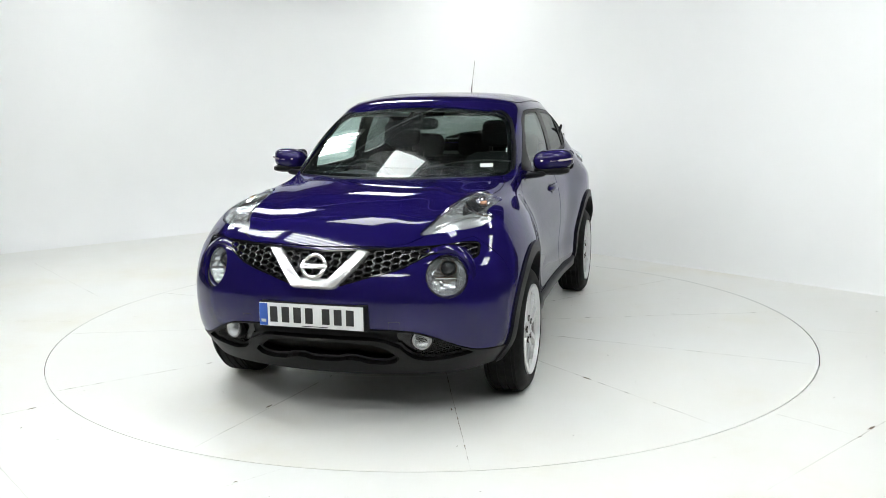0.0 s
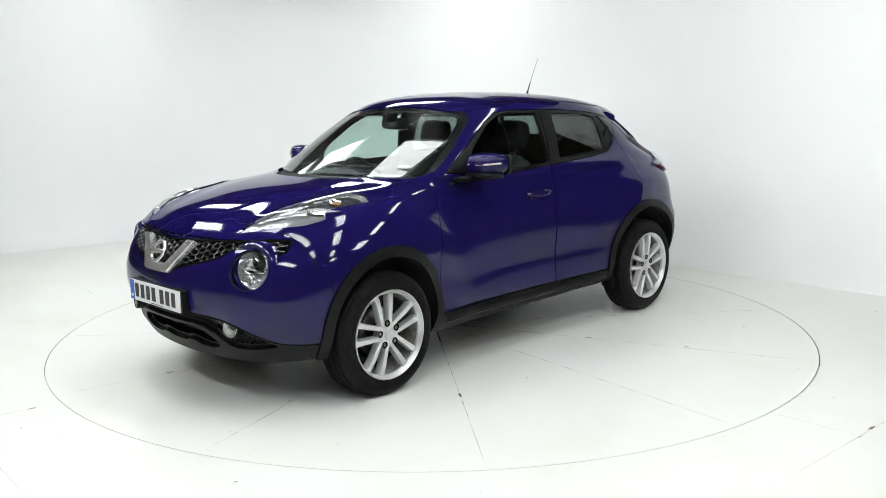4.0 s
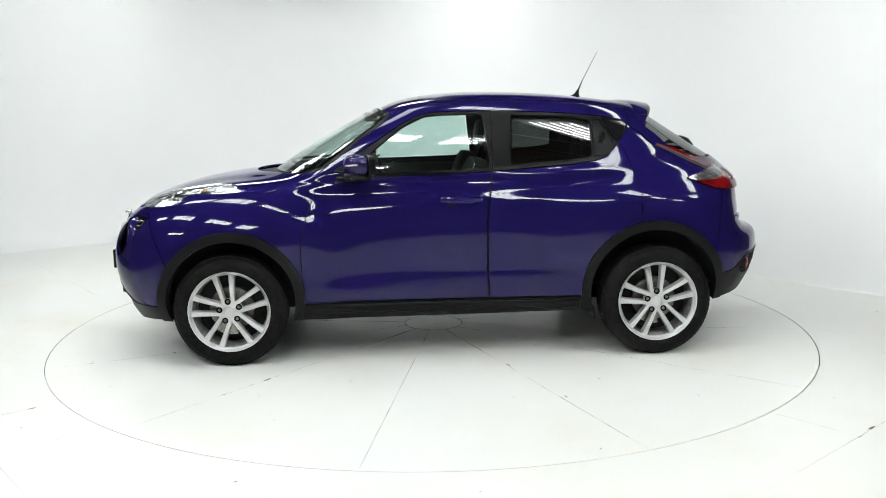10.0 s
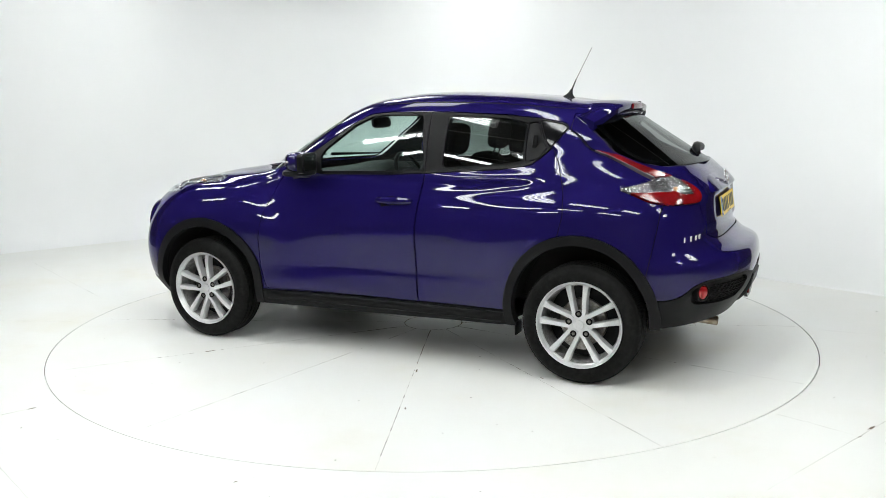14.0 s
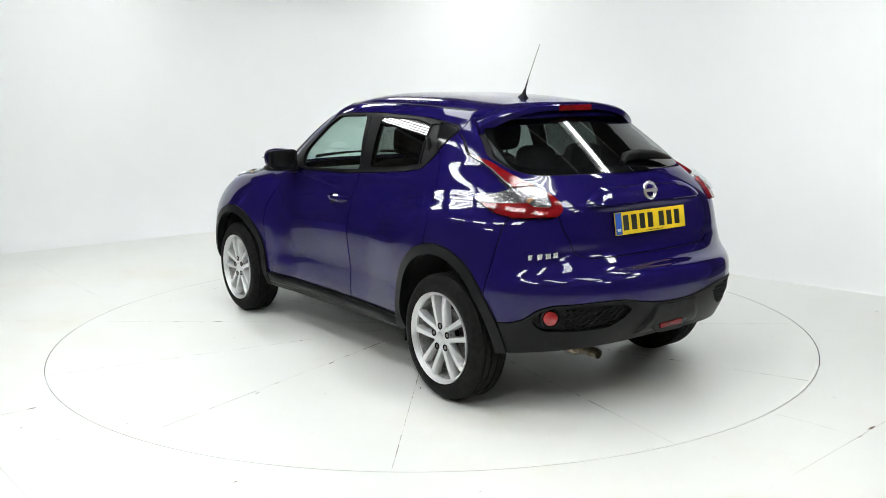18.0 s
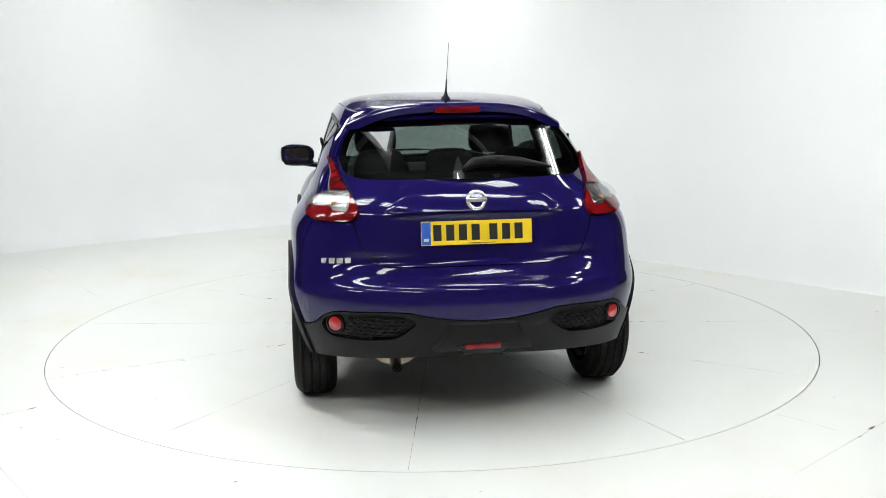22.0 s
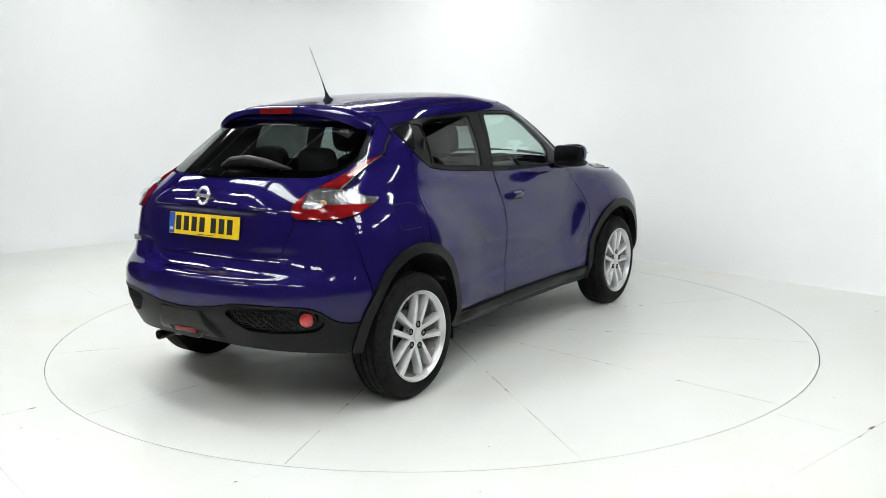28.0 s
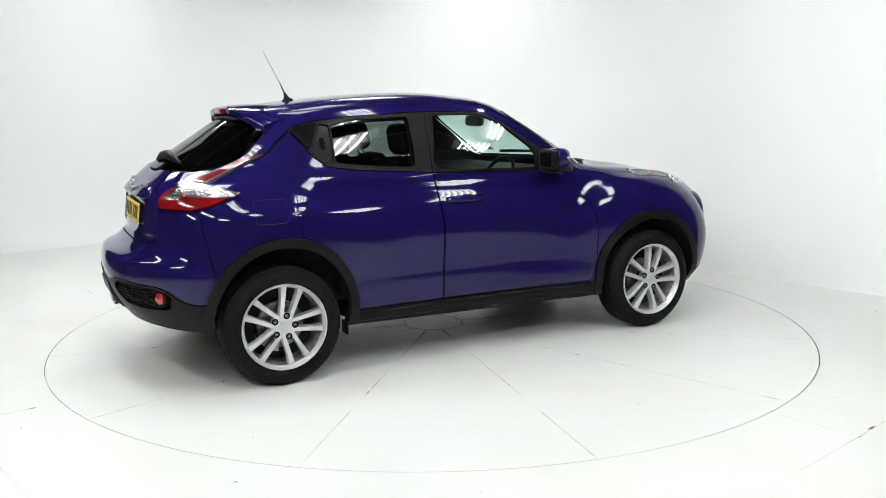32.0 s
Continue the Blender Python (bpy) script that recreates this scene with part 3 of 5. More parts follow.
def sculpt(Q):
    """Forms pressed into the skin: haunches, door hollows, sill swage, number-plate recess, bonnet folds."""
    x, y, z = Q[..., 0].copy(), Q[..., 1].copy(), Q[..., 2].copy()
    side = ease(.60, .74, y) * (1 - ease(1.05, 1.12, z))
    near = lambda cx, cz, r0, r1: 1 - ease(r0, r1, np.hypot(x - cx, (z - cz) * .95))
    high = .45 + .55 * ease(.45, .80, z)
    push = .028 * near(-1.25, .43, .48, .82) * high + .032 * near(1.262, .372, .57, .75) * high - .018      # muscular blisters over the wheels
    crease = .528 - .115 * ease(.30, .72, x)
    k = np.clip((crease - z) / .045, 0, 1)
    push = push + .003 * ease(-.92, -.72, x) * (1 - ease(.30, .66, x)) * k * (2 - k)      # swage over the sill
    Q[..., 1] += push * side
    rear = (x < -1.6) * (1 - ease(.335, .385, y)) * ease(.80, .85, z) * (1 - ease(.985, 1.02, z))
    Q[..., 0] += .014 * rear
    tuck = (x < -1.5) * (1 - ease(.50, .68, y)) * np.exp(-((z - .797) / .034) ** 2)
    Q[..., 0] += .026 * tuck
    shelf = (x < -1.5) * (1 - ease(.62, .78, y)) * np.exp(-((z - .712) / .022) ** 2)
    Q[..., 0] -= .004 * shelf
    hood = (x > 1.0) * (x < 1.95) * (z > .84) * ease(1.0, 1.15, x) * (1 - ease(1.80, 1.95, x))
    fold = .30 + .16 * (1.9 - x)
    Q[..., 2] += hood * .011 * (1 - ease(-.05, .06, np.abs(y) - fold))
    return Q


def loft():
    L = np.array(LINES, float)
    foot = L[7] * .86 + L[8] * .14                      # keeps the glass flat down to its foot
    head = L[8] * .16 + L[9] * .84
    L = np.insert(L, 8, foot, axis=0)
    L = np.insert(L, 10, head, axis=0)
    flip = np.array([1, -1, 1.0])
    R, ut = smooth_through(L.transpose(1, 0, 2), U_CUTS, L[:, 1] * flip, L[:, -2] * flip)   # (nu, rows, 3)
    G, vt = smooth_through(R.transpose(1, 0, 2), V_CUTS, None, R[:, -2] * flip)               # (nv, nu, 3)
    G[:, 0, 1] = G[:, -1, 1] = G[-1, :, 1] = 0
    Q = sculpt(fair(G.transpose(1, 0, 2), flip))
    pad = np.concatenate([Q[1:2] * flip, Q, Q[-2:-1] * flip])
    du = pad[2:] - pad[:-2]
    padv = np.concatenate([2 * Q[:, :1] - Q[:, 1:2], Q, Q[:, -2:-1] * flip], axis=1)
    dv = padv[:, 2:] - padv[:, :-2]
    N = np.cross(du, dv)
    N /= np.maximum(np.linalg.norm(N, axis=2, keepdims=True), 1e-9)
    nu, nv = Q.shape[:2]
    for k in range(6):                                 # even shading across the lines
        pad = np.concatenate([N[1:2] * flip, N, N[-2:-1] * flip])
        N = N * .5 + (pad[2:] + pad[:-2]) * .25
        if k > 1:
            continue
        up = np.concatenate([N[:, 1:], N[:, -2:-1] * flip], axis=1)
        down = np.concatenate([N[:, :1], N[:, :-1]], axis=1)
        N = N * .5 + (up + down) * .25
    N /= np.maximum(np.linalg.norm(N, axis=2, keepdims=True), 1e-9)
    soft = (ease(9.6, 10.2, ut)[:, None] * (ease(1.0, 1.5, vt) * (1 - ease(3.4, 3.9, vt)))[None])[..., None]
    for k in range(40):                                 # the rear bumper runs clean round its corner
        pad = np.concatenate([N[1:2] * flip, N, N[-2:-1] * flip])
        N = N * (1 - soft) + (N * .5 + (pad[2:] + pad[:-2]) * .25) * soft
    N /= np.maximum(np.linalg.norm(N, axis=2, keepdims=True), 1e-9)
    N[:, -1] = N[:, -1] * [1, 0, 1] / np.maximum(np.linalg.norm(N[:, -1] * [1, 0, 1], axis=1, keepdims=True), 1e-9)
    N[0] = N[0] * [1, 0, 1]
    N[-1] = N[-1] * [1, 0, 1]
    U, V = np.meshgrid(ut, vt, indexing="ij")
    idx = np.arange(nu * nv).reshape(nu, nv)
    F = np.stack([idx[:-1, :-1], idx[1:, :-1], idx[1:, 1:], idx[:-1, 1:]], -1).reshape(-1, 4)
    return Skin(Q.reshape(-1, 3), N.reshape(-1, 3), U.ravel(), V.ravel(), [tuple(q) for q in F.tolist()])


def clip(s, fun):
    """The part of a skin where fun is positive, cut cleanly along its zero line."""
    f = fun(s)
    f = np.where(np.abs(f) < 1e-5, 1e-5, f)
    pos = f > 0
    P, N, U, V = [s.P], [s.N], [s.U], [s.V]
    extra, made, faces = len(s.P), {}, []
    newP, newN, newU, newV = [], [], [], []
    fl, pl = f.tolist(), pos.tolist()
    for face in s.F:
        k = sum(pl[i] for i in face)
        if k == len(face):
            faces.append(face)
        elif k:
            out = []
            for a, b in zip(face, face[1:] + face[:1]):
                if pl[a]:
                    out.append(a)
                if pl[a] != pl[b]:
                    key = (a, b) if a < b else (b, a)
                    if key not in made:
                        t = fl[key[0]] / (fl[key[0]] - fl[key[1]])
                        i, j = key
                        made[key] = extra + len(newP)
                        newP.append(s.P[i] * (1 - t) + s.P[j] * t)
                        newN.append(s.N[i] * (1 - t) + s.N[j] * t)
                        newU.append(s.U[i] * (1 - t) + s.U[j] * t)
                        newV.append(s.V[i] * (1 - t) + s.V[j] * t)
                    out.append(made[key])
            if len(out) > 2:
                faces.append(tuple(out))
    if newP:
        P.append(np.array(newP)), N.append(np.array(newN)), U.append(np.array(newU)), V.append(np.array(newV))
    P, N, U, V = (np.concatenate(q) for q in (P, N, U, V))
    used = sorted({i for q in faces for i in q})
    back = {o: n for n, o in enumerate(used)}
    return Skin(P[used], N[used], U[used], V[used], [tuple(back[i] for i in q) for q in faces])


def outline(points, a, b):
    """Signed distance to a closed outline, positive inside, in the plane of two coordinates."""
    pts = np.array(points, float)
    best = np.full(len(a), 1e9)
    inside = np.zeros(len(a), bool)
    for (x0, y0), (x1, y1) in zip(pts, np.roll(pts, -1, axis=0)):
        dx, dy = x1 - x0, y1 - y0
        t = np.clip(((a - x0) * dx + (b - y0) * dy) / (dx * dx + dy * dy), 0, 1)
        best = np.minimum(best, np.hypot(a - x0 - t * dx, b - y0 - t * dy))
        hit = ((y0 > b) != (y1 > b)) & (a < dx * (b - y0) / (dy if abs(dy) > 1e-12 else 1e-12) + x0)
        inside ^= hit
    return np.where(inside, best, -best)


def rounded(points, r=0.03, n=4):
    """The outline with its corners rounded off."""
    out = []
    k = len(points)
    for i in range(k):
        p, q, w = (Vector(points[j % k]) for j in (i - 1, i, i + 1))
        a, b = p - q, w - q
        c = min(r, a.length * 0.45, b.length * 0.45)
        p0, p1 = q + a.normalized() * c, q + b.normalized() * c
        for j in range(n + 1):
            t = j / n
            m = p0 * (1 - t) ** 2 + q * 2 * t * (1 - t) + p1 * t * t
            out.append((m.x, m.y))
    return out


def skin_mesh(name, s, material, lift=0.0, rim=0.012, both=False, flip=False):
    """A mesh of the skin, lifted off along its normals, its border folded inwards. both: with its mirror image; flip: mirrored."""
    P = s.P + s.N * lift
    I = s.P + s.N * (lift - rim)
    count = {}
    for q in s.F:
        for a, b in zip(q, q[1:] + q[:1]):
            count[(a, b)] = 1
    border = [(a, b) for a, b in count if (b, a) not in count]
    if both:
        border = [(a, b) for a, b in border if not (abs(s.P[a][1]) < 1e-4 and abs(s.P[b][1]) < 1e-4)]
    verts, faces, normals = [], [], []
    for side in ((1, -1) if both else ((-1,) if flip else (1,))):
        g = np.array([1, side, 1.0])
        base = len(verts)
        verts += (P * g).tolist()
        nn = (s.N * g).tolist()
        for q in s.F:
            q2 = q if side > 0 else q[::-1]
            faces.append(tuple(i + base for i in q2))
            normals += [nn[i] for i in q2]
        if rim:
            for a, b in border:
                i = len(verts)
                quad = np.array([P[b], P[a], I[a], I[b]]) * g
                verts += quad.tolist()
                n = np.cross(quad[1] - quad[0], quad[2] - quad[0]) * side
                n = (n / max(np.linalg.norm(n), 1e-9)).tolist()
                o = (i, i + 1, i + 2, i + 3)
                faces.append(o if side > 0 else o[::-1])
                normals += [n] * 4
    me = mesh_of(name, verts, faces, material, True)
    me.normals_split_custom_set(normals)
    return me


SHELL = loft()
GAP = 0.0027


def panel(keep, cut=(), skin=None, gap=GAP):
    s = skin or SHELL
    for fn in keep:
        s = clip(s, lambda q, fn=fn: fn(q) - gap)
    for fn in cut:
        s = clip(s, lambda q, fn=fn: -fn(q) - gap)
    return s


def flat_glass(s, axis, order=3, even=False):
    """Glass bends in one even sweep: the skin drawn onto a smooth polynomial along one axis."""
    a, b = [k for k in range(3) if k != axis]
    u, v = s.P[:, a] - (0 if even else s.P[:, a].mean()), s.P[:, b] - s.P[:, b].mean()
    powers = [(i, j) for i in range(0, order + 1, 2 if even else 1) for j in range(order + 1 - i)]
    A = np.stack([u ** i * v ** j for i, j in powers], 1)
    c, *_ = np.linalg.lstsq(A, s.P[:, axis], rcond=None)
    P = s.P.copy()
    P[:, axis] = A @ c
    du = sum(k * i * u ** max(i - 1, 0) * v ** j for k, (i, j) in zip(c, powers))
    dv = sum(k * j * u ** i * v ** max(j - 1, 0) for k, (i, j) in zip(c, powers))
    N = np.zeros_like(P)
    N[:, axis], N[:, a], N[:, b] = 1, -du, -dv
    N /= np.linalg.norm(N, axis=1, keepdims=True)
    N *= np.sign((N * s.N).sum(axis=1, keepdims=True))
    return Skin(P, N, s.U, s.V, s.F)


def circle(cx, cz, r):
    return lambda s: r - np.hypot(s.x - cx, s.z - cz)


FRONT_ARCH, REAR_ARCH = (1.258, .372), (-1.245, .385)
ARCH_OUT_F, ARCH_OUT_R, ARCH_IN = .424, .430, .370


def arch_f(s):
    return circle(*FRONT_ARCH, ARCH_OUT_F)(s)


def arch_r(s):
    return circle(*REAR_ARCH, ARCH_OUT_R)(s)


def side_region(points, ymin=0.4, r=0.02):
    pts = rounded(points, r)
    return lambda s: np.minimum(outline(pts, s.x, s.z), (s.y - ymin))


def face_region(points, front=True, r=0.02, depth=0.0):
    """A region drawn on the nose or the tail, in y and z."""
    full = rounded(points, r)
    edge = (lambda s: (s.x - depth)) if front else (lambda s: (-depth - s.x))
    return lambda s: np.minimum(outline(full, s.y, s.z), edge(s))


front_door_r = side_region([(.805, .362), (.845, .50), (.848, .68), (.82, .84), (.765, 1.0), (.70, 1.10), (.665, 1.122), (.41, 1.092), (-.10, 1.102), (-.285, 1.112), (-.27, 1.0), (-.246, .80), (-.25, .50), (-.258, .36)], .6, .015)
rear_door_r = side_region([(-.290, 1.112), (-.276, 1.0), (-.252, .80), (-.256, .50), (-.264, .36), (-.85, .365), (-.98, .50), (-1.13, .78), (-1.165, .92), (-1.15, 1.03), (-1.095, 1.19), (-1.055, 1.27), (-1.0, 1.215), (-.935, 1.172), (-.76, 1.146)], .6, .015)
dlo_r = side_region([(.665, 1.122), (.41, 1.090), (-.10, 1.10), (-.29, 1.11), (-.76, 1.144), (-.935, 1.17), (-1.02, 1.235), (-1.125, 1.372), (-1.10, 1.398), (-.95, 1.425), (-.76, 1.444), (-.40, 1.462), (.0, 1.463), (.13, 1.45), (.235, 1.40)], .5, .02)
front_glass_r = side_region([(.43, 1.112), (.445, 1.19), (.42, 1.235), (.235, 1.378), (.11, 1.436), (.0, 1.443), (-.235, 1.443), (-.275, 1.135), (-.10, 1.124)], .5, .02)
rear_glass_r = side_region([(-.405, 1.437), (-.395, 1.145), (-.76, 1.172), (-.885, 1.19), (-.885, 1.398), (-.76, 1.424)], .5, .02)
quarter_r = side_region([(-.955, 1.415), (-1.095, 1.388), (-1.115, 1.37), (-1.035, 1.262)], .5, .01)
handle_panel_r = side_region([(-.895, 1.40), (-.95, 1.405), (-1.02, 1.262), (-.965, 1.20), (-.90, 1.19)], .5, .01)
screen_r = face_region([(-.6, 1.105), (.63, 1.105), (.662, 1.12), (.654, 1.18), (.636, 1.25), (.606, 1.33), (.575, 1.395), (.54, 1.432), (.49, 1.456), (.23, 1.484), (0, 1.492), (-.6, 1.492)], True, .02, .1)
rear_screen_r = face_region([(-.6, 1.165), (.53, 1.165), (.592, 1.185), (.622, 1.25), (.578, 1.36), (.522, 1.430), (-.6, 1.452)], False, .02, 1.18)
GRILLE_POLY = [(-.4, .70), (.0, .70), (.10, .69), (.232, .728), (.332, .752), (.407, .775), (.455, .80), (.50, .826), (.573, .84), (.622, .826), (.668, .806), (.70, .80), (.715, .815), (.708, .868), (.637, .876), (.521, .867), (.319, .858), (0, .842), (-.4, .842)]
grille_r = face_region(GRILLE_POLY, True, .01, 1.5)
front_valance_r = face_region([(-.5, .1), (1.2, .1), (1.2, .36), (.80, .36), (.70, .372), (.62, .41), (.54, .452), (.46, .48), (.34, .491), (0, .497), (-.5, .497)], True, .03, 1.2)
rear_valance_r = face_region([(-.5, .1), (1.2, .1), (1.2, .487), (.79, .487), (.75, .51), (.715, .558), (.66, .582), (.45, .596), (.34, .595), (.25, .574), (.12, .554), (0, .549), (-.5, .549)], False, .02, 1.3)
tailgate_r = face_region([(-.5, .77), (.42, .775), (.50, .805), (.555, .93), (.570, 1.02), (.560, 1.10), (.622, 1.19), (.66, 1.262), (.61, 1.38), (.55, 1.447), (-.5, 1.468)], False, .02, 1.13)


def bonnet_r(s):
    top = rounded([(1.99, -.4), (1.985, 0), (1.95, .35), (1.86, .47), (1.72, .535), (1.48, .60), (1.30, .645), (1.10, .665), (.92, .655), (.80, .60), (.93, .40), (.985, .2), (.995, 0), (.99, -.4)], .02)
    return np.minimum(outline(top, s.x, s.y), np.minimum(s.V - 4.02, s.z - .8))


def headlamp_r(s):
    top = rounded([(1.865, .435), (1.76, .485), (1.655, .505), (1.55, .522), (1.44, .538), (1.33, .558), (1.25, .60), (1.22, .65), (1.252, .712), (1.36, .702), (1.525, .686), (1.545, .728), (1.565, .733), (1.66, .697), (1.745, .638), (1.815, .55)], .012)
    return np.minimum(outline(top, s.x, s.y), s.z - .86)


def tail_lamp_r(s):
    side = rounded([(-1.24, 1.262), (-1.42, 1.215), (-1.60, 1.155), (-1.95, 1.12), (-1.95, .985), (-1.70, .975), (-1.60, .995), (-1.52, 1.028), (-1.437, 1.056), (-1.54, 1.078), (-1.60, 1.10), (-1.50, 1.145), (-1.36, 1.215)], .008)
    rear = rounded([(.95, 1.32), (.645, 1.285), (.630, 1.22), (.603, 1.14), (.558, 1.08), (.537, 1.04), (.544, 1.005), (.575, .978), (.95, .974)], .01)
    return np.minimum(outline(side, s.x, s.z), np.minimum(outline(rear, s.y, s.z), -1.0 - s.x))


def bumper_front_r(s):
    seam = rounded([(1.5, -.1), (1.60, .56), (1.66, .70), (1.755, .915), (2.5, .93), (2.5, -.1)], .02)
    return np.minimum(outline(seam, s.x, s.z), np.maximum(4.0 - s.V, 0.0) - 1e-4 + np.minimum(4.0 - s.V, 0))


def bumper_rear_r(s):
    seam = rounded([(-1.55, -.1), (-1.60, .55), (-1.625, .70), (-1.65, .85), (-1.665, .982), (-2.5, .982), (-2.5, -.1)], .02)
    return outline(seam, s.x, s.z)


def sill_r(s):
    return np.minimum(outline([(.95, .1), (.95, .352), (-.95, .362), (-.95, .1)], s.x, s.z), s.y - .3)


def roof_r(s):
    return np.minimum(s.V - 11.85, np.minimum(.13 - s.x, s.x + 1.20))


def cowl_r(s):
    return np.minimum(np.minimum(outline([(1.03, -.1), (1.03, .2), (.97, .45), (.86, .60), (.78, .66), (.70, .62), (.70, -.1)], s.x, s.y), s.z - 1.0), 7.9 - s.V)


def lamp_hole(s, r=.098):
    d = s.P - np.array(LAMP_AT)
    n = np.array(LAMP_WAY)
    along = d @ n
    return np.where(np.abs(along) < .3, r - np.linalg.norm(d - along[:, None] * n, axis=1), -1.0)


FOG_POLY = [(.38, .477), (.38, .398), (.41, .362), (.44, .337), (.50, .326), (.60, .336), (.70, .358), (.615, .402), (.54, .444), (.46, .472)]


def fog_pocket_r(s):
    return np.minimum(outline(rounded(FOG_POLY, .012), s.y, s.z), s.x - 1.4)


def intake_r(s):
    return np.minimum(outline(rounded([(-.3, .416), (.10, .418), (.21, .418), (.28, .406), (.33, .375), (.376, .335), (.335, .31), (.286, .302), (.20, .306), (.165, .324), (.105, .324), (.075, .310), (-.3, .304)], .018, 6), s.y, s.z), s.x - 1.4)


def slot_r(s):
    return np.minimum(outline(rounded([(-.3, .489), (.30, .484), (.42, .474), (.42, .40), (.38, .398), (.31, .430), (.25, .438), (-.3, .442)], .01), s.y, s.z), s.x - 1.4)


REAR_POLY = [(.30, .546), (.35, .576), (.50, .578), (.665, .564), (.712, .54), (.722, .495), (.685, .457), (.54, .455), (.406, .465), (.35, .50)]


def rear_mesh_r(s):
    return np.minimum(outline(rounded(REAR_POLY, .02), s.y, s.z), -1.4 - s.x)


def tail_clear_r(s):
    side = rounded([(-1.40, 1.058), (-1.54, 1.085), (-1.62, 1.108), (-1.95, 1.122), (-1.95, 1.040), (-1.74, 1.040), (-1.66, 1.036), (-1.56, 1.034), (-1.42, 1.035)], .008)
    step = rounded([(.50, 1.07), (.668, 1.07), (.652, 1.022), (.50, 1.020)], .008)      # the clear lens steps down inboard
    return np.minimum(np.maximum(outline(side, s.x, s.z), np.minimum(outline(step, s.y, s.z), -1.5 - s.x)), s.y - .566 - .25 * np.maximum(1.09 - s.z, 0))


def tail_edge_r(s):
    side = rounded([(-1.24, 1.262), (-1.36, 1.212), (-1.50, 1.142), (-1.60, 1.10), (-1.613, 1.0995), (-1.52, 1.139), (-1.374, 1.212), (-1.25, 1.262)], .003)
    return np.minimum(outline(side, s.x, s.z), s.y - .515)


LAMP_AT = (1.885, .58, .727)
LAMP_WAY = tuple(Vector((.93, .34, .12)).normalized())


# ---------- put the car together ----------
CAR_POSE = Matrix.Translation((*CAR_PLACE, 0)) @ pose(0, 0, 0, 0, 0, CAR_HEADING)
car = new("car")
tagged(car, "glossy violet-blue small crossover car, wet with fine drops, on the turntable", "car")


def cpart(name, me, parent=None, label=""):
    ob = new(name, me)
    ob.parent = parent or car
    if parent is None:
        ob.matrix_basis = CAR_POSE
    return tagged(ob, label)


def pair(name, s, material, label="", **kw):
    return [cpart(name, skin_mesh(name, s, material, flip=fl, **kw), None, label) for fl in (False, True)]


bonnet = cpart("bonnet", skin_mesh("bonnet", panel([bonnet_r], [headlamp_r, screen_r]), DAMP_PAINT, both=True))
cowl = cpart("cowl", skin_mesh("cowl", panel([cowl_r], [bonnet_r, screen_r]), TRIM, lift=-.004, both=True), None, "black scuttle panel below the windscreen")
roof = cpart("roof", skin_mesh("roof", panel([roof_r]), WET_PAINT, both=True))
pair("roof_seam", panel([lambda s: np.minimum(s.V - 11.76, 11.86 - s.V), lambda s: np.minimum(.12 - s.x, s.x + 1.12)], gap=0), TRIM, "black seam strip along the roof", lift=.0015, rim=.004)
windscreen = cpart("windscreen", skin_mesh("windscreen", flat_glass(panel([screen_r]), 0, 2, True), SCREEN, lift=-.003, rim=.0, both=True), None, "green-tinted windscreen speckled with rain drops")
cpart("screen_band", skin_mesh("screen_band", panel([lambda s: .018 - screen_r(s)], skin=flat_glass(panel([screen_r]), 0, 2, True), gap=0), GLOSS, lift=-.006, rim=0, both=True), windscreen, "black printed edge band")
pair("screen_seal", panel([lambda s: .011 + screen_r(s), lambda s: np.minimum(np.minimum(s.y - .42, 1.46 - s.z), np.minimum(s.z - 1.13, s.x - .12))], [screen_r], gap=.0), TRIM, "black windscreen seal", lift=.003, rim=.008)
rear_window = cpart("rear_window", skin_mesh("rear_window", flat_glass(panel([rear_screen_r]), 0, 3, True), PRIVACY, lift=-.002, rim=0, both=True), None, "dark tinted rear window")
cpart("screen_band", skin_mesh("screen_band", panel([lambda s: .032 - rear_screen_r(s)], skin=flat_glass(panel([rear_screen_r]), 0, 3, True), gap=0), GLOSS, lift=-.005, rim=0, both=True), rear_window, "black printed edge band")
tailgate = cpart("tailgate", skin_mesh("tailgate", panel([tailgate_r], [rear_screen_r, tail_lamp_r]), PAINT, both=True))
front_bumper = cpart("front_bumper", skin_mesh("front_bumper", panel([bumper_front_r], [grille_r, front_valance_r, arch_f, headlamp_r, lamp_hole]), PAINT, both=True))
front_valance = cpart("front_valance", skin_mesh("front_valance", panel([front_valance_r], [arch_f, intake_r, fog_pocket_r, slot_r]), BLACK, lift=.004, rim=.03, both=True), None, "matt black lower bumper")
rear_bumper = cpart("rear_bumper", skin_mesh("rear_bumper", panel([bumper_rear_r], [rear_valance_r, arch_r, tailgate_r, tail_lamp_r]), PAINT, both=True))
rear_valance = cpart("rear_valance", skin_mesh("rear_valance", panel([rear_valance_r], [arch_r, rear_mesh_r]), BLACK, lift=.004, rim=.03, both=True), None, "matt black lower bumper")
front_doors = pair("front_door", panel([front_door_r], [arch_f, dlo_r, sill_r]), PAINT)
rear_doors = pair("rear_door", panel([rear_door_r], [arch_r, dlo_r, sill_r]), PAINT)
fenders = pair("front_fender", panel([lambda s: s.x - .62, lambda s: 7.05 - s.V, lambda s: s.y - .3], [front_door_r, bonnet_r, headlamp_r, bumper_front_r, arch_f, screen_r, dlo_r, sill_r, front_valance_r, cowl_r]), PAINT)
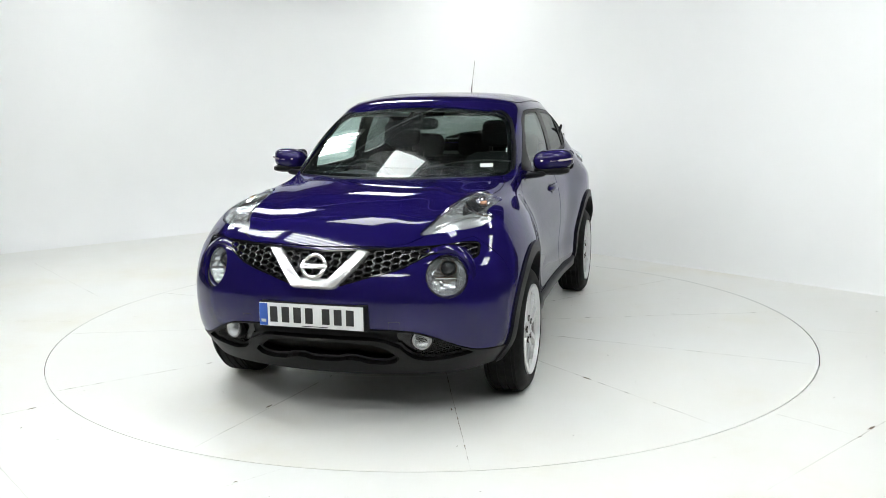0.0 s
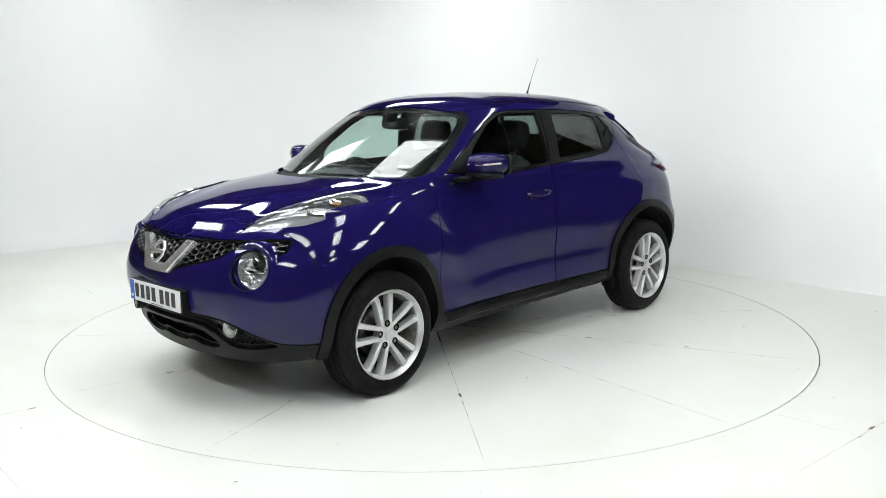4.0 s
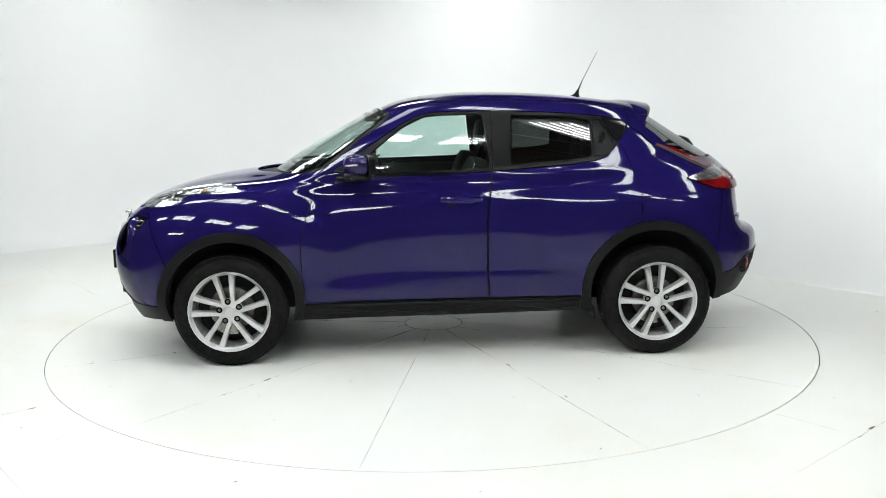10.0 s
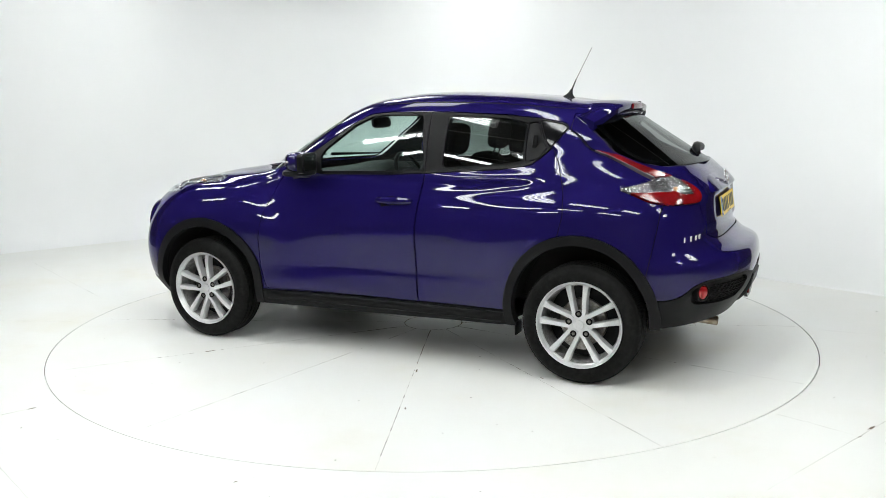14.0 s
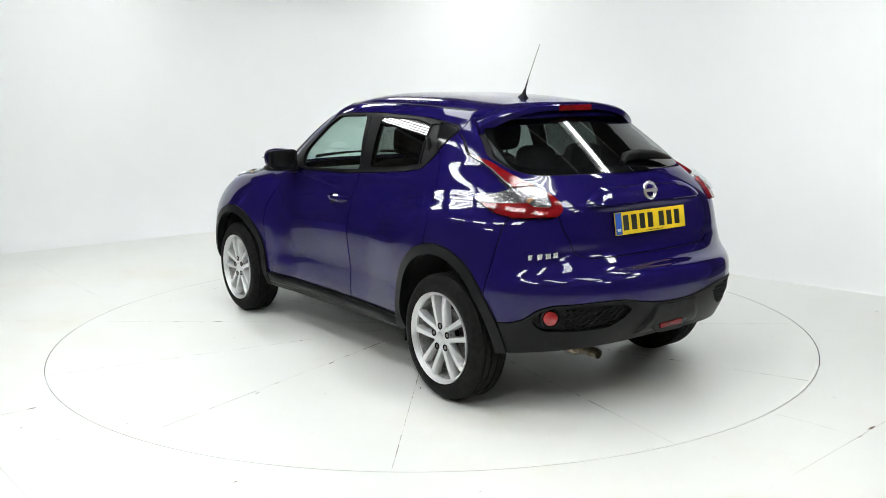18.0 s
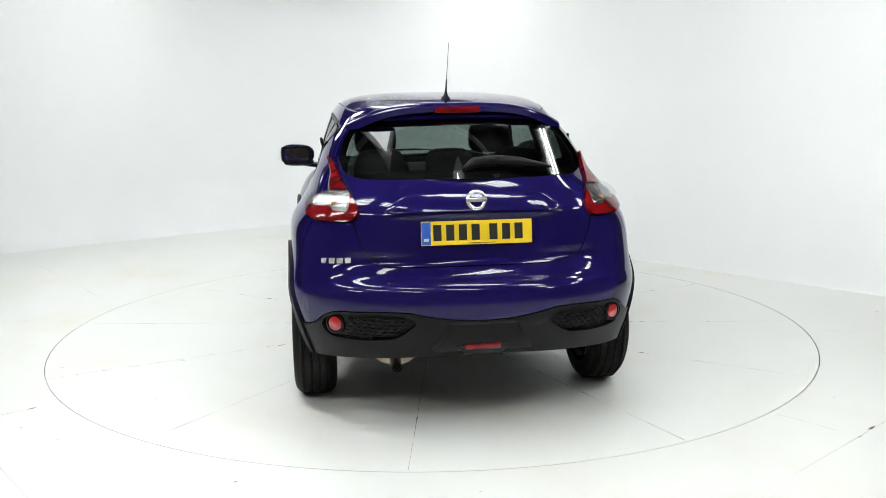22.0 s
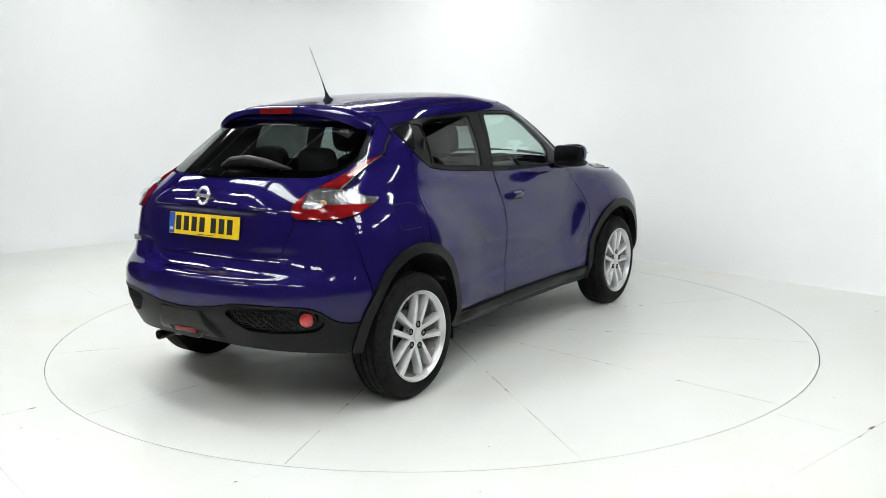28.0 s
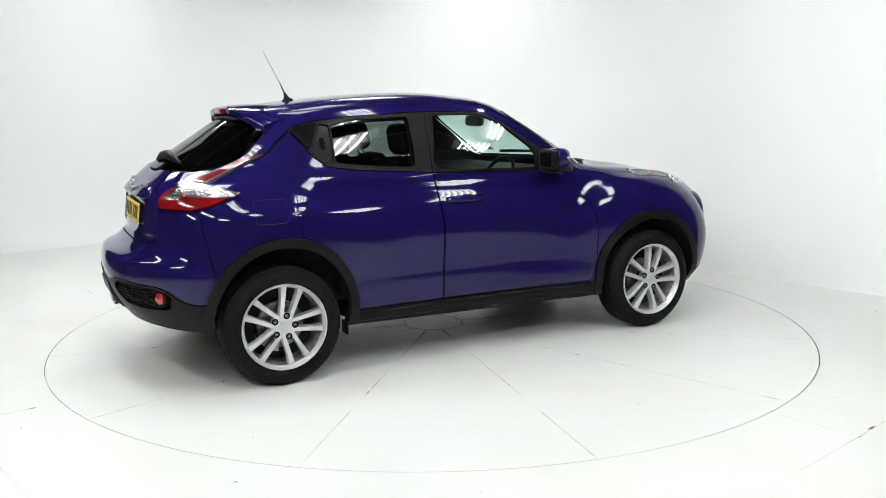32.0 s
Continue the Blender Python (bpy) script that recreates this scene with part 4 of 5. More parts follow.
body_sides = pair("body_side", panel([lambda s: np.maximum(.62 - s.x, s.V - 7.05), lambda s: s.y + 1], [front_door_r, rear_door_r, dlo_r, screen_r, rear_screen_r, roof_r, tailgate_r, tail_lamp_r, bumper_rear_r, arch_r, arch_f, sill_r, bonnet_r, rear_valance_r]), PAINT)
front_windows = pair("front_side_window", flat_glass(panel([front_glass_r]), 1, 2), SIDE_GLASS, "green-tinted side window", lift=-.003, rim=0)
rear_windows = pair("rear_side_window", flat_glass(panel([rear_glass_r]), 1, 2), PRIVACY, "dark privacy-glass side window", lift=-.003, rim=0)
window_trims = pair("window_trim", panel([dlo_r, lambda s: s.x + .288], [front_glass_r, rear_glass_r]), TRIM, "satin black window surround", lift=.001, rim=.02) + pair("window_trim", panel([dlo_r, lambda s: -.288 - s.x], [front_glass_r, rear_glass_r, quarter_r, handle_panel_r]), TRIM, "satin black window surround", lift=.001, rim=.02)
quarters = pair("quarter_trim", panel([quarter_r]), GLOSS, "dark glossy quarter panel", lift=.002, rim=.01)
sills = pair("sill", panel([sill_r], [arch_f, arch_r]), BLACK, "matt black sill cladding", lift=.012, rim=.04)
f_arches = pair("arch_cladding", panel([arch_f, lambda s: np.minimum(s.y - .3, .86 - s.z)], [circle(*FRONT_ARCH, ARCH_IN)], gap=0), BLACK, "matt black wheel-arch cladding", lift=.014, rim=.05)
r_arches = pair("arch_cladding", panel([arch_r, lambda s: np.minimum(s.y - .3, .86 - s.z)], [circle(*REAR_ARCH, ARCH_IN + .008)], gap=0), BLACK, "matt black wheel-arch cladding", lift=.014, rim=.05)
tail_lamps = pair("tail_lamp", panel([tail_lamp_r], [tail_clear_r, tail_edge_r], gap=.0005), RED_LENS, "red and clear boomerang tail lamp", lift=.017, rim=.03)
headlamps = pair("headlamp", panel([headlamp_r]), CLEAR, "clear wedge-shaped lamp on the fender crest", lift=.006, rim=.02)

# dark inner body, seen at the panel joints and through the glass
inner = panel([lambda s: s.V + 1], [lambda s: front_glass_r(s) + .022, rear_glass_r, screen_r, rear_screen_r, circle(*FRONT_ARCH, ARCH_IN + .01), circle(*REAR_ARCH, ARCH_IN + .02), grille_r, lambda s: lamp_hole(s, .11), intake_r, fog_pocket_r, rear_mesh_r, slot_r], gap=-.012)
cpart("inner_body", skin_mesh("inner_body", inner, DARK, lift=-.022, rim=0, both=True), None, "dark inner body shell")


def floor_pan():
    rim = [v for v in range(len(SHELL.P)) if SHELL.V[v] == 0]
    pts = sorted(((SHELL.U[v], SHELL.P[v]) for v in rim), key=lambda q: q[0])
    loop = [(p[0], p[1] - 0.02 if p[1] > .02 else 0, p[2] + .02) for _, p in pts]
    loop += [(x, -y, z) for x, y, z in loop[-2:0:-1]]
    keep = []
    for x, y, z in loop:
        if abs(abs(x) - 1.26) < .40:
            y = math.copysign(min(abs(y), .56), y)
        keep.append((x, y, max(z, .24)))
    return mesh_of("floor_pan", keep, [tuple(range(len(keep)))], DARK)


cpart("floor_pan", floor_pan())


# ---------- lookups on the skin ----------
def finder(mask, a, b, c):
    A, B, C = SHELL.P[mask][:, a], SHELL.P[mask][:, b], SHELL.P[mask][:, c]

    def at(p, q):
        d = (A - p) ** 2 + (B - q) ** 2
        k = np.argpartition(d, 8)[:8]
        w = 1 / (d[k] + 1e-6)
        return float((C[k] * w).sum() / w.sum())
    return at


nose_x = finder((SHELL.x > 1.45) & (SHELL.V < 5.2), 1, 2, 0)
tail_x = finder((SHELL.x < -1.3) & (SHELL.V < 11.2), 1, 2, 0)
side_y = finder((SHELL.U > 3) & (SHELL.U < 10) & (SHELL.V < 11.2), 0, 2, 1)
crest_z = finder((SHELL.U > .8) & (SHELL.U < 4.5) & (SHELL.V > 4.0) & (SHELL.V < 7), 0, 1, 2)
roof_z = finder((SHELL.V > 11.0), 0, 1, 2)


def both_sides(name, build, material, label="", parents=(None, None), smooth=True):
    """A part on the left and its mirror image on the right. build() gives a bmesh in car space."""
    out = []
    for k, side in enumerate((1, -1)):
        bm = build()
        if side < 0:
            bmesh.ops.scale(bm, vec=(1, -1, 1), verts=bm.verts)
            bmesh.ops.reverse_faces(bm, faces=bm.faces)
        out.append(cpart(name, bm_mesh(name, bm, material, smooth), parents[k], label))
    return out


def facing(at, way, spin=0.0):
    """A pose at a place with z along the way given."""
    q = Vector(way).normalized().to_track_quat("Z", "Y").to_matrix().to_4x4()
    return Matrix.Translation(at) @ q @ pose(0, 0, 0, 0, 0, spin)


# ---------- wheels ----------
TYRE_R, TYRE_W = .33, .215


def tyre_bm():
    h = TYRE_W / 2
    prof = [(.234, h - .012), (.245, h - .004), (.268, h + .002), (.288, h - .002), (.306, h - .012), (.318, h - .024), (.3255, h - .036)]
    for c in (.058, .020, -.020, -.058):
        prof += [(.3295, c + .013), (.3295, c + .0045), (.3225, c + .003), (.3225, c - .003), (.3295, c - .0045), (.3295, c - .013)]
    prof += [(.3255, -h + .036), (.318, -h + .024), (.306, -h + .012), (.268, -h), (.234, -h + .012)]
    bm = lathe(prof, 144)
    for v in bm.verts:                       # shoulder blocks
        r = math.hypot(v.co.x, v.co.y)
        if .070 < abs(v.co.z) < .098 and r > .31:
            a = math.atan2(v.co.y, v.co.x) / (2 * math.pi) * 72
            if abs(a - round(a)) > .3:
                v.co.x, v.co.y = v.co.x * (1 - .003 / r), v.co.y * (1 - .003 / r)
    return bm


def rim_bm():
    h = TYRE_W / 2
    return lathe([(r * 1.065, z) for r, z in [(.206, h - .045), (.206, h - .022), (.216, h - .012), (.222, h - .012), (.2245, h - .006), (.2235, h + .001), (.2195, h + .002), (.2165, h - .003), (.211, h - .016), (.204, h - .030), (.206, h - .045)]], 72)


def spoke_bm(side, spin):
    """One of a pair of flat alloy spokes that spread towards the rim."""
    h = TYRE_W / 2
    rows = [(.030, .012, .016, .002), (.062, .0265, .0128, .0), (.10, .0318, .0132, .004), (.15, .0385, .0145, .008), (.185, .0445, .0165, .007), (.202, .0485, .0200, .003), (.214, .0520, .0270, -.003)]
    bm = bmesh.new()
    rings = []
    for r, off, half, z in rows:
        zt = h - .022 + z
        c = off * side * 1.04
        r *= 1.065
        rings.append([bm.verts.new((r, c + o, zt + dz)) for o, dz in ((-half * 1.1, -.042), (-half, -.006), (-half * .78, 0), (half * .78, 0), (half, -.006), (half * 1.1, -.042))])
    for p, q in zip(rings, rings[1:]):
        for j in range(5):
            bm.faces.new((p[j], q[j], q[j + 1], p[j + 1]))
    bmesh.ops.rotate(bm, cent=(0, 0, 0), matrix=Matrix.Rotation(spin, 3, "Z"), verts=bm.verts)
    return bm


def wheel_parts():
    h = TYRE_W / 2
    made = [("tyre", bm_mesh("tyre", tyre_bm(), RUBBER, True, .9), "")]
    for i in range(5):
        for s in (1, -1):
            made.append(("spoke", bm_mesh("spoke", spoke_bm(s, 2 * math.pi * i / 5), ALLOY, True, .5), ""))
    hub = lathe([(.0005, h - .014), (.024, h - .015), (.030, h - .019), (.034, h - .021), (.060, h - .022), (.072, h - .028), (.074, h - .06)], 40)
    made.append(("hub", bm_mesh("hub", hub, ALLOY, True, .5), ""))
    cap = lathe([(.0005, h - .009), (.020, h - .010), (.026, h - .013), (.027, h - .02)], 32)
    made.append(("centre_cap", bm_mesh("centre_cap", cap, ALLOY, True, .5), "small round silver centre cap"))
    for i in range(5):
        a = 2 * math.pi * i / 5
        bm = lathe([(.0005, .012), (.007, .011), (.0095, .007), (.0095, 0), (.013, -.002), (.0135, -.012)], 12, m=Matrix.Translation((.060 * math.cos(a), .060 * math.sin(a), h - .027)))
        made.append(("wheel_nut", bm_mesh("wheel_nut", bm, STEEL, True, .5), "grey steel wheel nut"))
        # flat black disc stands for the shade in the nut's recess
        p = lathe([(.0005, 0), (.0175, 0), (.0185, .003)], 16, m=Matrix.Translation((.060 * math.cos(a), .060 * math.sin(a), h - .0205)))
        made.append(("nut_recess_shade", bm_mesh("nut_recess_shade", p, TRIM, True), ""))
    disc = lathe([(.06, .012), (.128, .012), (.132, .008), (.132, -.012), (.06, -.012)], 48)
    made.append(("brake_disc", bm_mesh("brake_disc", disc, STEEL, True, .5), "grey steel brake disc"))
    cal = lathe([(.085, .035), (.150, .035), (.152, -.03), (.085, -.03)], 12, closed=True, start=radians(125), end=radians(185))
    made.append(("caliper", bm_mesh("caliper", cal, STEEL), ""))
    made.append(("rim_barrel", bm_mesh("rim_barrel", lathe([(.218, h - .032), (.211, h - .05), (.205, -.02), (.208, -.09)], 48), BARREL, True), "silver rim barrel with shade in its colour"))
    back = lathe([(.0005, -.03), (.202, -.03), (.209, -.06)], 36)
    made.append(("backing_plate", bm_mesh("backing_plate", back, DARK), ""))
    return made


WHEEL_PARTS = wheel_parts()
RIM_MESH = bm_mesh("wheel", rim_bm(), ALLOY, True, .5)
for x, side, spin in ((1.268, 1, 98), (-1.262, 1, 94), (1.268, -1, 80), (-1.262, -1, 76)):
    y = (.770 if x > 0 else .766) * side
    # spin is read with the outer face towards the eye: the wheel's x axis points forward on the right side
    base = Matrix(((-side, 0, 0, x), (0, 0, side, y), (0, 1, 0, TYRE_R), (0, 0, 0, 1)))
    w = new("wheel", RIM_MESH)
    w.parent = car
    w.matrix_basis = CAR_POSE @ base @ pose(0, 0, 0, 0, 0, spin)
    tagged(w, "black tyre on a silver wheel with five pairs of spokes")
    for nm, me, lb in WHEEL_PARTS:
        ob = new(nm, me)
        ob.parent = w
        tagged(ob, lb)

# wheel wells
def well(cx, cz):
    bm = lathe([(.395, -.23), (.395, .0)], 32, start=radians(4), end=radians(176))
    lathe([(.395, -.23), (.02, -.23)], 32, into=bm, start=radians(4), end=radians(176))
    bmesh.ops.transform(bm, matrix=Matrix.Translation((cx, .80, cz)) @ Matrix(((1, 0, 0, 0), (0, 0, 1, 0), (0, 1, 0, 0), (0, 0, 0, 1))), verts=bm.verts)
    return bm


both_sides("wheel_well", lambda: well(*FRONT_ARCH), DARK, "dark plastic wheel-well liner")
both_sides("wheel_well", lambda: well(*REAR_ARCH), DARK, "dark plastic wheel-well liner")

def sill_lip():
    bm = bmesh.new()
    rows = []
    for x in np.linspace(.80, -.80, 25):
        y = side_y(x, .345) + .012
        e = min(1.0, (.80 - abs(x)) / .12)
        out = .014 * e
        rows.append([bm.verts.new((x, y + o, z)) for o, z in ((-.004, .350), (out * .6, .346), (out, .336), (out, .318), (out * .5, .300), (-.006, .292))])
    for p, q in zip(rows, rows[1:]):
        for j in range(5):
            bm.faces.new((p[j], p[j + 1], q[j + 1], q[j]))
    return bm


both_sides("sill_lip", sill_lip, TRIM, "satin black sill lip", sills)

# suspension and underside
for x in (1.268, -1.262):
    cpart("axle_beam", bm_mesh("axle_beam", tube([(x, -.62, .31), (x - .04, -.3, .27), (x - .04, .3, .27), (x, .62, .31)], .035, 8), DARK))
both_sides("mud_flap", lambda: box(.006, .10, .075, (-.885, .775, .262), .002), BLACK, "small black mud flap")
cpart("muffler", bm_mesh("muffler", lathe([(.0005, -.09), (.085, -.09), (.10, -.075), (.10, .075), (.085, .09), (.0005, .09)], 24, m=Matrix.Translation((-1.72, .38, .335)) @ Matrix.Rotation(radians(90), 4, "Y") @ Matrix.Diagonal((.55, 1.0, 1, 1))), EXHAUST, True, .5), None, "oval steel exhaust silencer")
tip = tube([(-1.72, .385, .318), (-1.82, .385, .312), (-1.915, .385, .306)], [.026, .026, .026], 16, caps=False)
tube([(-1.916, .385, .306), (-1.85, .385, .310)], [.0225, .021], 16, into=tip, caps=False)
cpart("exhaust_pipe", bm_mesh("exhaust_pipe", tip, EXHAUST, True), None, "stained steel exhaust tailpipe")
# dark disc across the pipe, in place of the shade inside it
cpart("pipe_bore_shade", bm_mesh("pipe_bore_shade", lathe([(.0005, 0), (.0215, 0)], 16, m=facing((-1.88, .385, .308), (-1, 0, 0))), DARK))

# ---------- round main lamps ----------
LM = facing(LAMP_AT, LAMP_WAY)
bezels = both_sides("lamp_bezel", lambda: lathe([(.165, -.055), (.150, -.016), (.136, .012), (.122, .024), (.109, .020), (.100, .008), (.097, -.012), (.094, -.03)], 56, m=LM), PAINT, "painted bezel round the main lamp")
lamps = both_sides("main_lamp", lambda: lathe([(.0005, -.055), (.04, -.052), (.07, -.035), (.088, -.008), (.094, .004), (.0985, .002), (.0985, -.02)], 48, m=LM), SILVER_BOWL, "round main headlamp with a projector and clear lens")
both_sides("bowl_facet", lambda: box(.10, .012, .02, m=LM @ Matrix.Translation((.0, -.012, -.03)), bevel=.003), CHROME, "", lamps)
PJ = LM @ Matrix.Translation((.012, .034, -.02))
both_sides("projector", lambda: lathe([(.0005, .012), (.018, .009), (.031, -.002), (.034, -.012)], 32, m=PJ), LAMP_DARK, "dark projector eye", lamps)
both_sides("projector_ring", lambda: lathe([(.033, -.016), (.038, -.004), (.041, -.004), (.043, -.02)], 32, m=PJ), CHROME, "", lamps)
both_sides("bulb_shield", lambda: lathe([(.0005, .01), (.012, .006), (.016, -.012)], 20, m=LM @ Matrix.Translation((-.02, -.038, -.03))), CHROME, "", lamps)
both_sides("lens", lambda: lathe([(.0005, .024), (.045, .020), (.075, .012), (.0925, .002)], 40, m=LM), CLEAR, "clear domed lens", lamps)

# ---------- upper lamps on the fender crests ----------
bowl = panel([headlamp_r], gap=.003)
dark_zone = lambda s: outline(rounded([(1.665, .602), (1.52, .572), (1.42, .584), (1.33, .606), (1.275, .655), (1.285, .692), (1.50, .672), (1.575, .652)], .012), s.x, s.y)
for fl, ob in zip((False, True), headlamps):
    cpart("lamp_bowl", skin_mesh("lamp_bowl", panel([lambda s: -dark_zone(s)], skin=bowl, gap=0), LAMP_GREY, lift=-.010, rim=0, flip=fl), ob, "bright lamp reflector")
    cpart("lamp_shade", skin_mesh("lamp_shade", panel([dark_zone], skin=bowl, gap=0), LAMP_DARK, lift=-.006, rim=.01, flip=fl), ob, "dark lamp insert")
both_sides("light_guide", lambda: tube([(x, y, crest_z(x, y) + .001) for x, y in ((1.80, .478), (1.72, .502), (1.62, .522), (1.52, .538), (1.42, .554), (1.33, .575), (1.265, .615), (1.245, .655))], .006, 8), CHROME, "", headlamps)
both_sides("light_arc", lambda: tube([(x, y, crest_z(x, y) + .001) for x, y in ((1.50, .578), (1.555, .596), (1.595, .625), (1.605, .66), (1.59, .69), (1.555, .716))], .008, 8), CHROME, "", headlamps)
both_sides("lower_rib", lambda: tube([(x, y, crest_z(x, y) - .002) for x, y in ((1.80, .505), (1.72, .585), (1.66, .635), (1.61, .675))], .005, 8), LAMP_GREY, "", headlamps)
both_sides("bulb_cup", lambda: lathe([(.0005, -.004), (.02, -.003), (.034, .006)], 24, m=facing((1.43, .645, crest_z(1.43, .645) - .004), (.3, .35, .9))), CHROME, "", headlamps)
both_sides("indicator_bulb", lambda: soft_box(.04, .022, .016, Matrix.Translation((1.42, .648, crest_z(1.42, .648) - .002)) @ pose(0, 0, 0, 0, 8, -25)), AMBER, "amber indicator bulb", headlamps)

# ---------- grille, chrome chevron, emblem ----------
grille_back = panel([grille_r], gap=-.01)
cpart("grille_back", skin_mesh("grille_back", grille_back, DARK, lift=-.05, rim=0, both=True), None, "black recess behind the grille")
grille = cpart("grille", skin_mesh("grille", panel([grille_r, lambda s: .006 - np.abs(outline(GRILLE_POLY, s.y, s.z))], gap=0), GLOSS, lift=.001, rim=.03, both=True), None, "black honeycomb grille")


def grille_cell(y, z, r, lift=-.007):
    """One six-sided cell of the grille: a ring with a sharp front edge and deep walls."""
    bm = bmesh.new()
    ring = [(y + r * math.cos(a), z + r * .55 * math.sin(a)) for a in (math.pi / 3 * i for i in range(6))]
    o = [bm.verts.new((nose_x(abs(p), q) + lift, p, q)) for p, q in ring]
    n = [bm.verts.new((nose_x(abs(p), q) + lift + .001, y + (p - y) * .80, z + (q - z) * .72)) for p, q in ring]
    b = [bm.verts.new((nose_x(abs(p), q) - .040, y + (p - y) * .72, z + (q - z) * .62)) for p, q in ring]
    for i in range(6):
        j = (i + 1) % 6
        bm.faces.new((o[i], o[j], n[j], n[i]))
        bm.faces.new((n[i], n[j], b[j], b[i]))
    return bm


CELL = .027
for row in range(15):
    for i in range(-9, 10):
        y, z = (2 * i + row % 2) * CELL * 1.5, .690 + row * CELL * .476
        if abs(y) < .72 and outline(GRILLE_POLY, np.array([abs(y)]), np.array([z]))[0] > -.006:
            cpart("cell", bm_mesh("cell", grille_cell(y, z, CELL), MESH_BLACK), grille)

CHEV = Matrix(((-.478, 0, .878, 2.086), (0, 1, 0, 0), (.878, 0, .478, .685), (0, 0, 0, 1)))   # x up the nose, y across, z out


def chevron():
    pts = [(.182, -.248), (.186, -.192), (.034, -.074), (.034, .074), (.186, .192), (.182, .248), (.0, .112), (-.006, .09), (-.006, -.09), (.0, -.112)]
    return prism(pts, .034, .006, CHEV @ Matrix.Translation((0, 0, -.014)))


cpart("chevron", bm_mesh("chevron", chevron(), SATIN, True, .5), None, "chrome chevron on the grille")


def emblem(m, r):
    bm = lathe([(r - .009, .0), (r - .008, .006), (r, .009), (r + .008, .006), (r + .009, 0)], 40, m=m)
    box(r * 2.5, r * .46, .010, m=m @ Matrix.Translation((0, 0, .006)), bevel=.003, into=bm)
    return bm


EM = Matrix.Translation((2.074, 0, .782)) @ Matrix(((0, -.478, .878, 0), (1, 0, 0, 0), (0, .878, .478, 0), (0, 0, 0, 1)))
cpart("emblem", bm_mesh("emblem", emblem(EM, .054), SATIN, True, .5), None, "round chrome emblem with a bar")


# ---------- number plates, with plain bars ----------
def plate(name, m, base, label):
    pl = cpart(name, bm_mesh(name, box(.52, .111, .006, m=m, bevel=.002), base), None, label)
    cpart("band", bm_mesh("band", box(.042, .105, .002, m=m @ Matrix.Translation((-.237, 0, .0035))), BLUE_BAND), pl, "blue side band")
    cpart("mark", bm_mesh("mark", box(.024, .014, .001, m=m @ Matrix.Translation((-.237, -.030, .005))), PALE_INK), pl)
    x = -.185
    for i in range(7):
        if i == 4:
            x += .024
        cpart("bar", bm_mesh("bar", box(.038, .074, .0015, m=m @ Matrix.Translation((x, .002, .0038)), bevel=.0005), INK), pl, "plain black bar")
        x += .0595
    cpart("bar", bm_mesh("bar", box(.13, .003, .001, m=m @ Matrix.Translation((.02, -.048, .0037))), INK), pl)
    return pl


FP = Matrix(((0, 0, 1, 2.106), (1, 0, 0, -.012), (0, 1, 0, .553), (0, 0, 0, 1)))
plate("front_plate", FP, WHITE_PLATE, "white front plate with black bars and a blue band")
cpart("plate_plinth", bm_mesh("plate_plinth", box(.535, .118, .05, m=FP @ Matrix.Translation((.004, 0, -.028)), bevel=.006), BLACK, True), None, "black plate holder")
RP = Matrix.Translation((tail_x(0, .928) - .014, 0, .926)) @ Matrix(((0, .15, -.989, 0), (-1, 0, 0, 0), (0, .989, .15, 0), (0, 0, 0, 1)))
plate("rear_plate", RP, YELLOW_PLATE, "yellow rear plate with black bars and a blue band")

# ---------- lower front bumper ----------
cpart("bumper_slot", skin_mesh("bumper_slot", panel([slot_r], gap=-.01), DARK, lift=-.035, rim=0, both=True), None, "dark slot under the plate")
cpart("intake", skin_mesh("intake", panel([intake_r], gap=-.02), DARK, lift=-.085, rim=0, both=True), None, "dark lower air intake")
pockets = pair("fog_pocket", panel([fog_pocket_r], gap=-.006), GLOSS, "dark honeycomb fog-lamp pocket", lift=-.03, rim=0)
FOG = facing((nose_x(.484, .438) - .012, .484, .436), (.96, .26, .05))
fogs = both_sides("fog_lamp", lambda: lathe([(.0005, -.016), (.02, -.013), (.034, -.002), (.040, .005), (.045, .006), (.048, -.002), (.048, -.03)], 32, m=FOG), LAMP_GREY, "small round fog lamp")
both_sides("fog_ring", lambda: lathe([(.0445, .005), (.047, .009), (.052, .006), (.054, -.03)], 32, m=FOG), BLACK, "", fogs)
both_sides("lens", lambda: lathe([(.0005, .012), (.02, .010), (.0375, .003)], 24, m=FOG), CLEAR, "", fogs)


def hex_grid(y0, y1, z0, z1, surf, inside, r=.014, lift=.0):
    """Rows of small six-sided rings laid on a surface."""
    bm = bmesh.new()
    row = 0
    z = z0
    while z < z1:
        y = y0 + (r * 1.0 if row % 2 else 0)
        while y < y1:
            if inside(y, z):
                ring = [(y + r * math.cos(a) * 1.05, z + r * .62 * math.sin(a)) for a in (math.pi / 3 * i for i in range(6))]
                o = [bm.verts.new((surf(p, q) + lift, p, q)) for p, q in ring]
                n = [bm.verts.new((surf(p, q) + lift, y + (p - y) * .74, z + (q - z) * .68)) for p, q in ring]
                b = [bm.verts.new((surf(p, q) + lift * .2, y + (p - y) * .74, z + (q - z) * .68)) for p, q in ring]
                for i in range(6):
                    j = (i + 1) % 6
                    bm.faces.new((o[i], o[j], n[j], n[i]))
                    bm.faces.new((n[i], n[j], b[j], b[i]))
            y += r * 2.1
        z += r * 1.12
        row += 1
    return bm


def in_poly(pts):
    def f(y, z):
        return bool(outline(pts, np.array([y]), np.array([z]))[0] > .010)
    return f


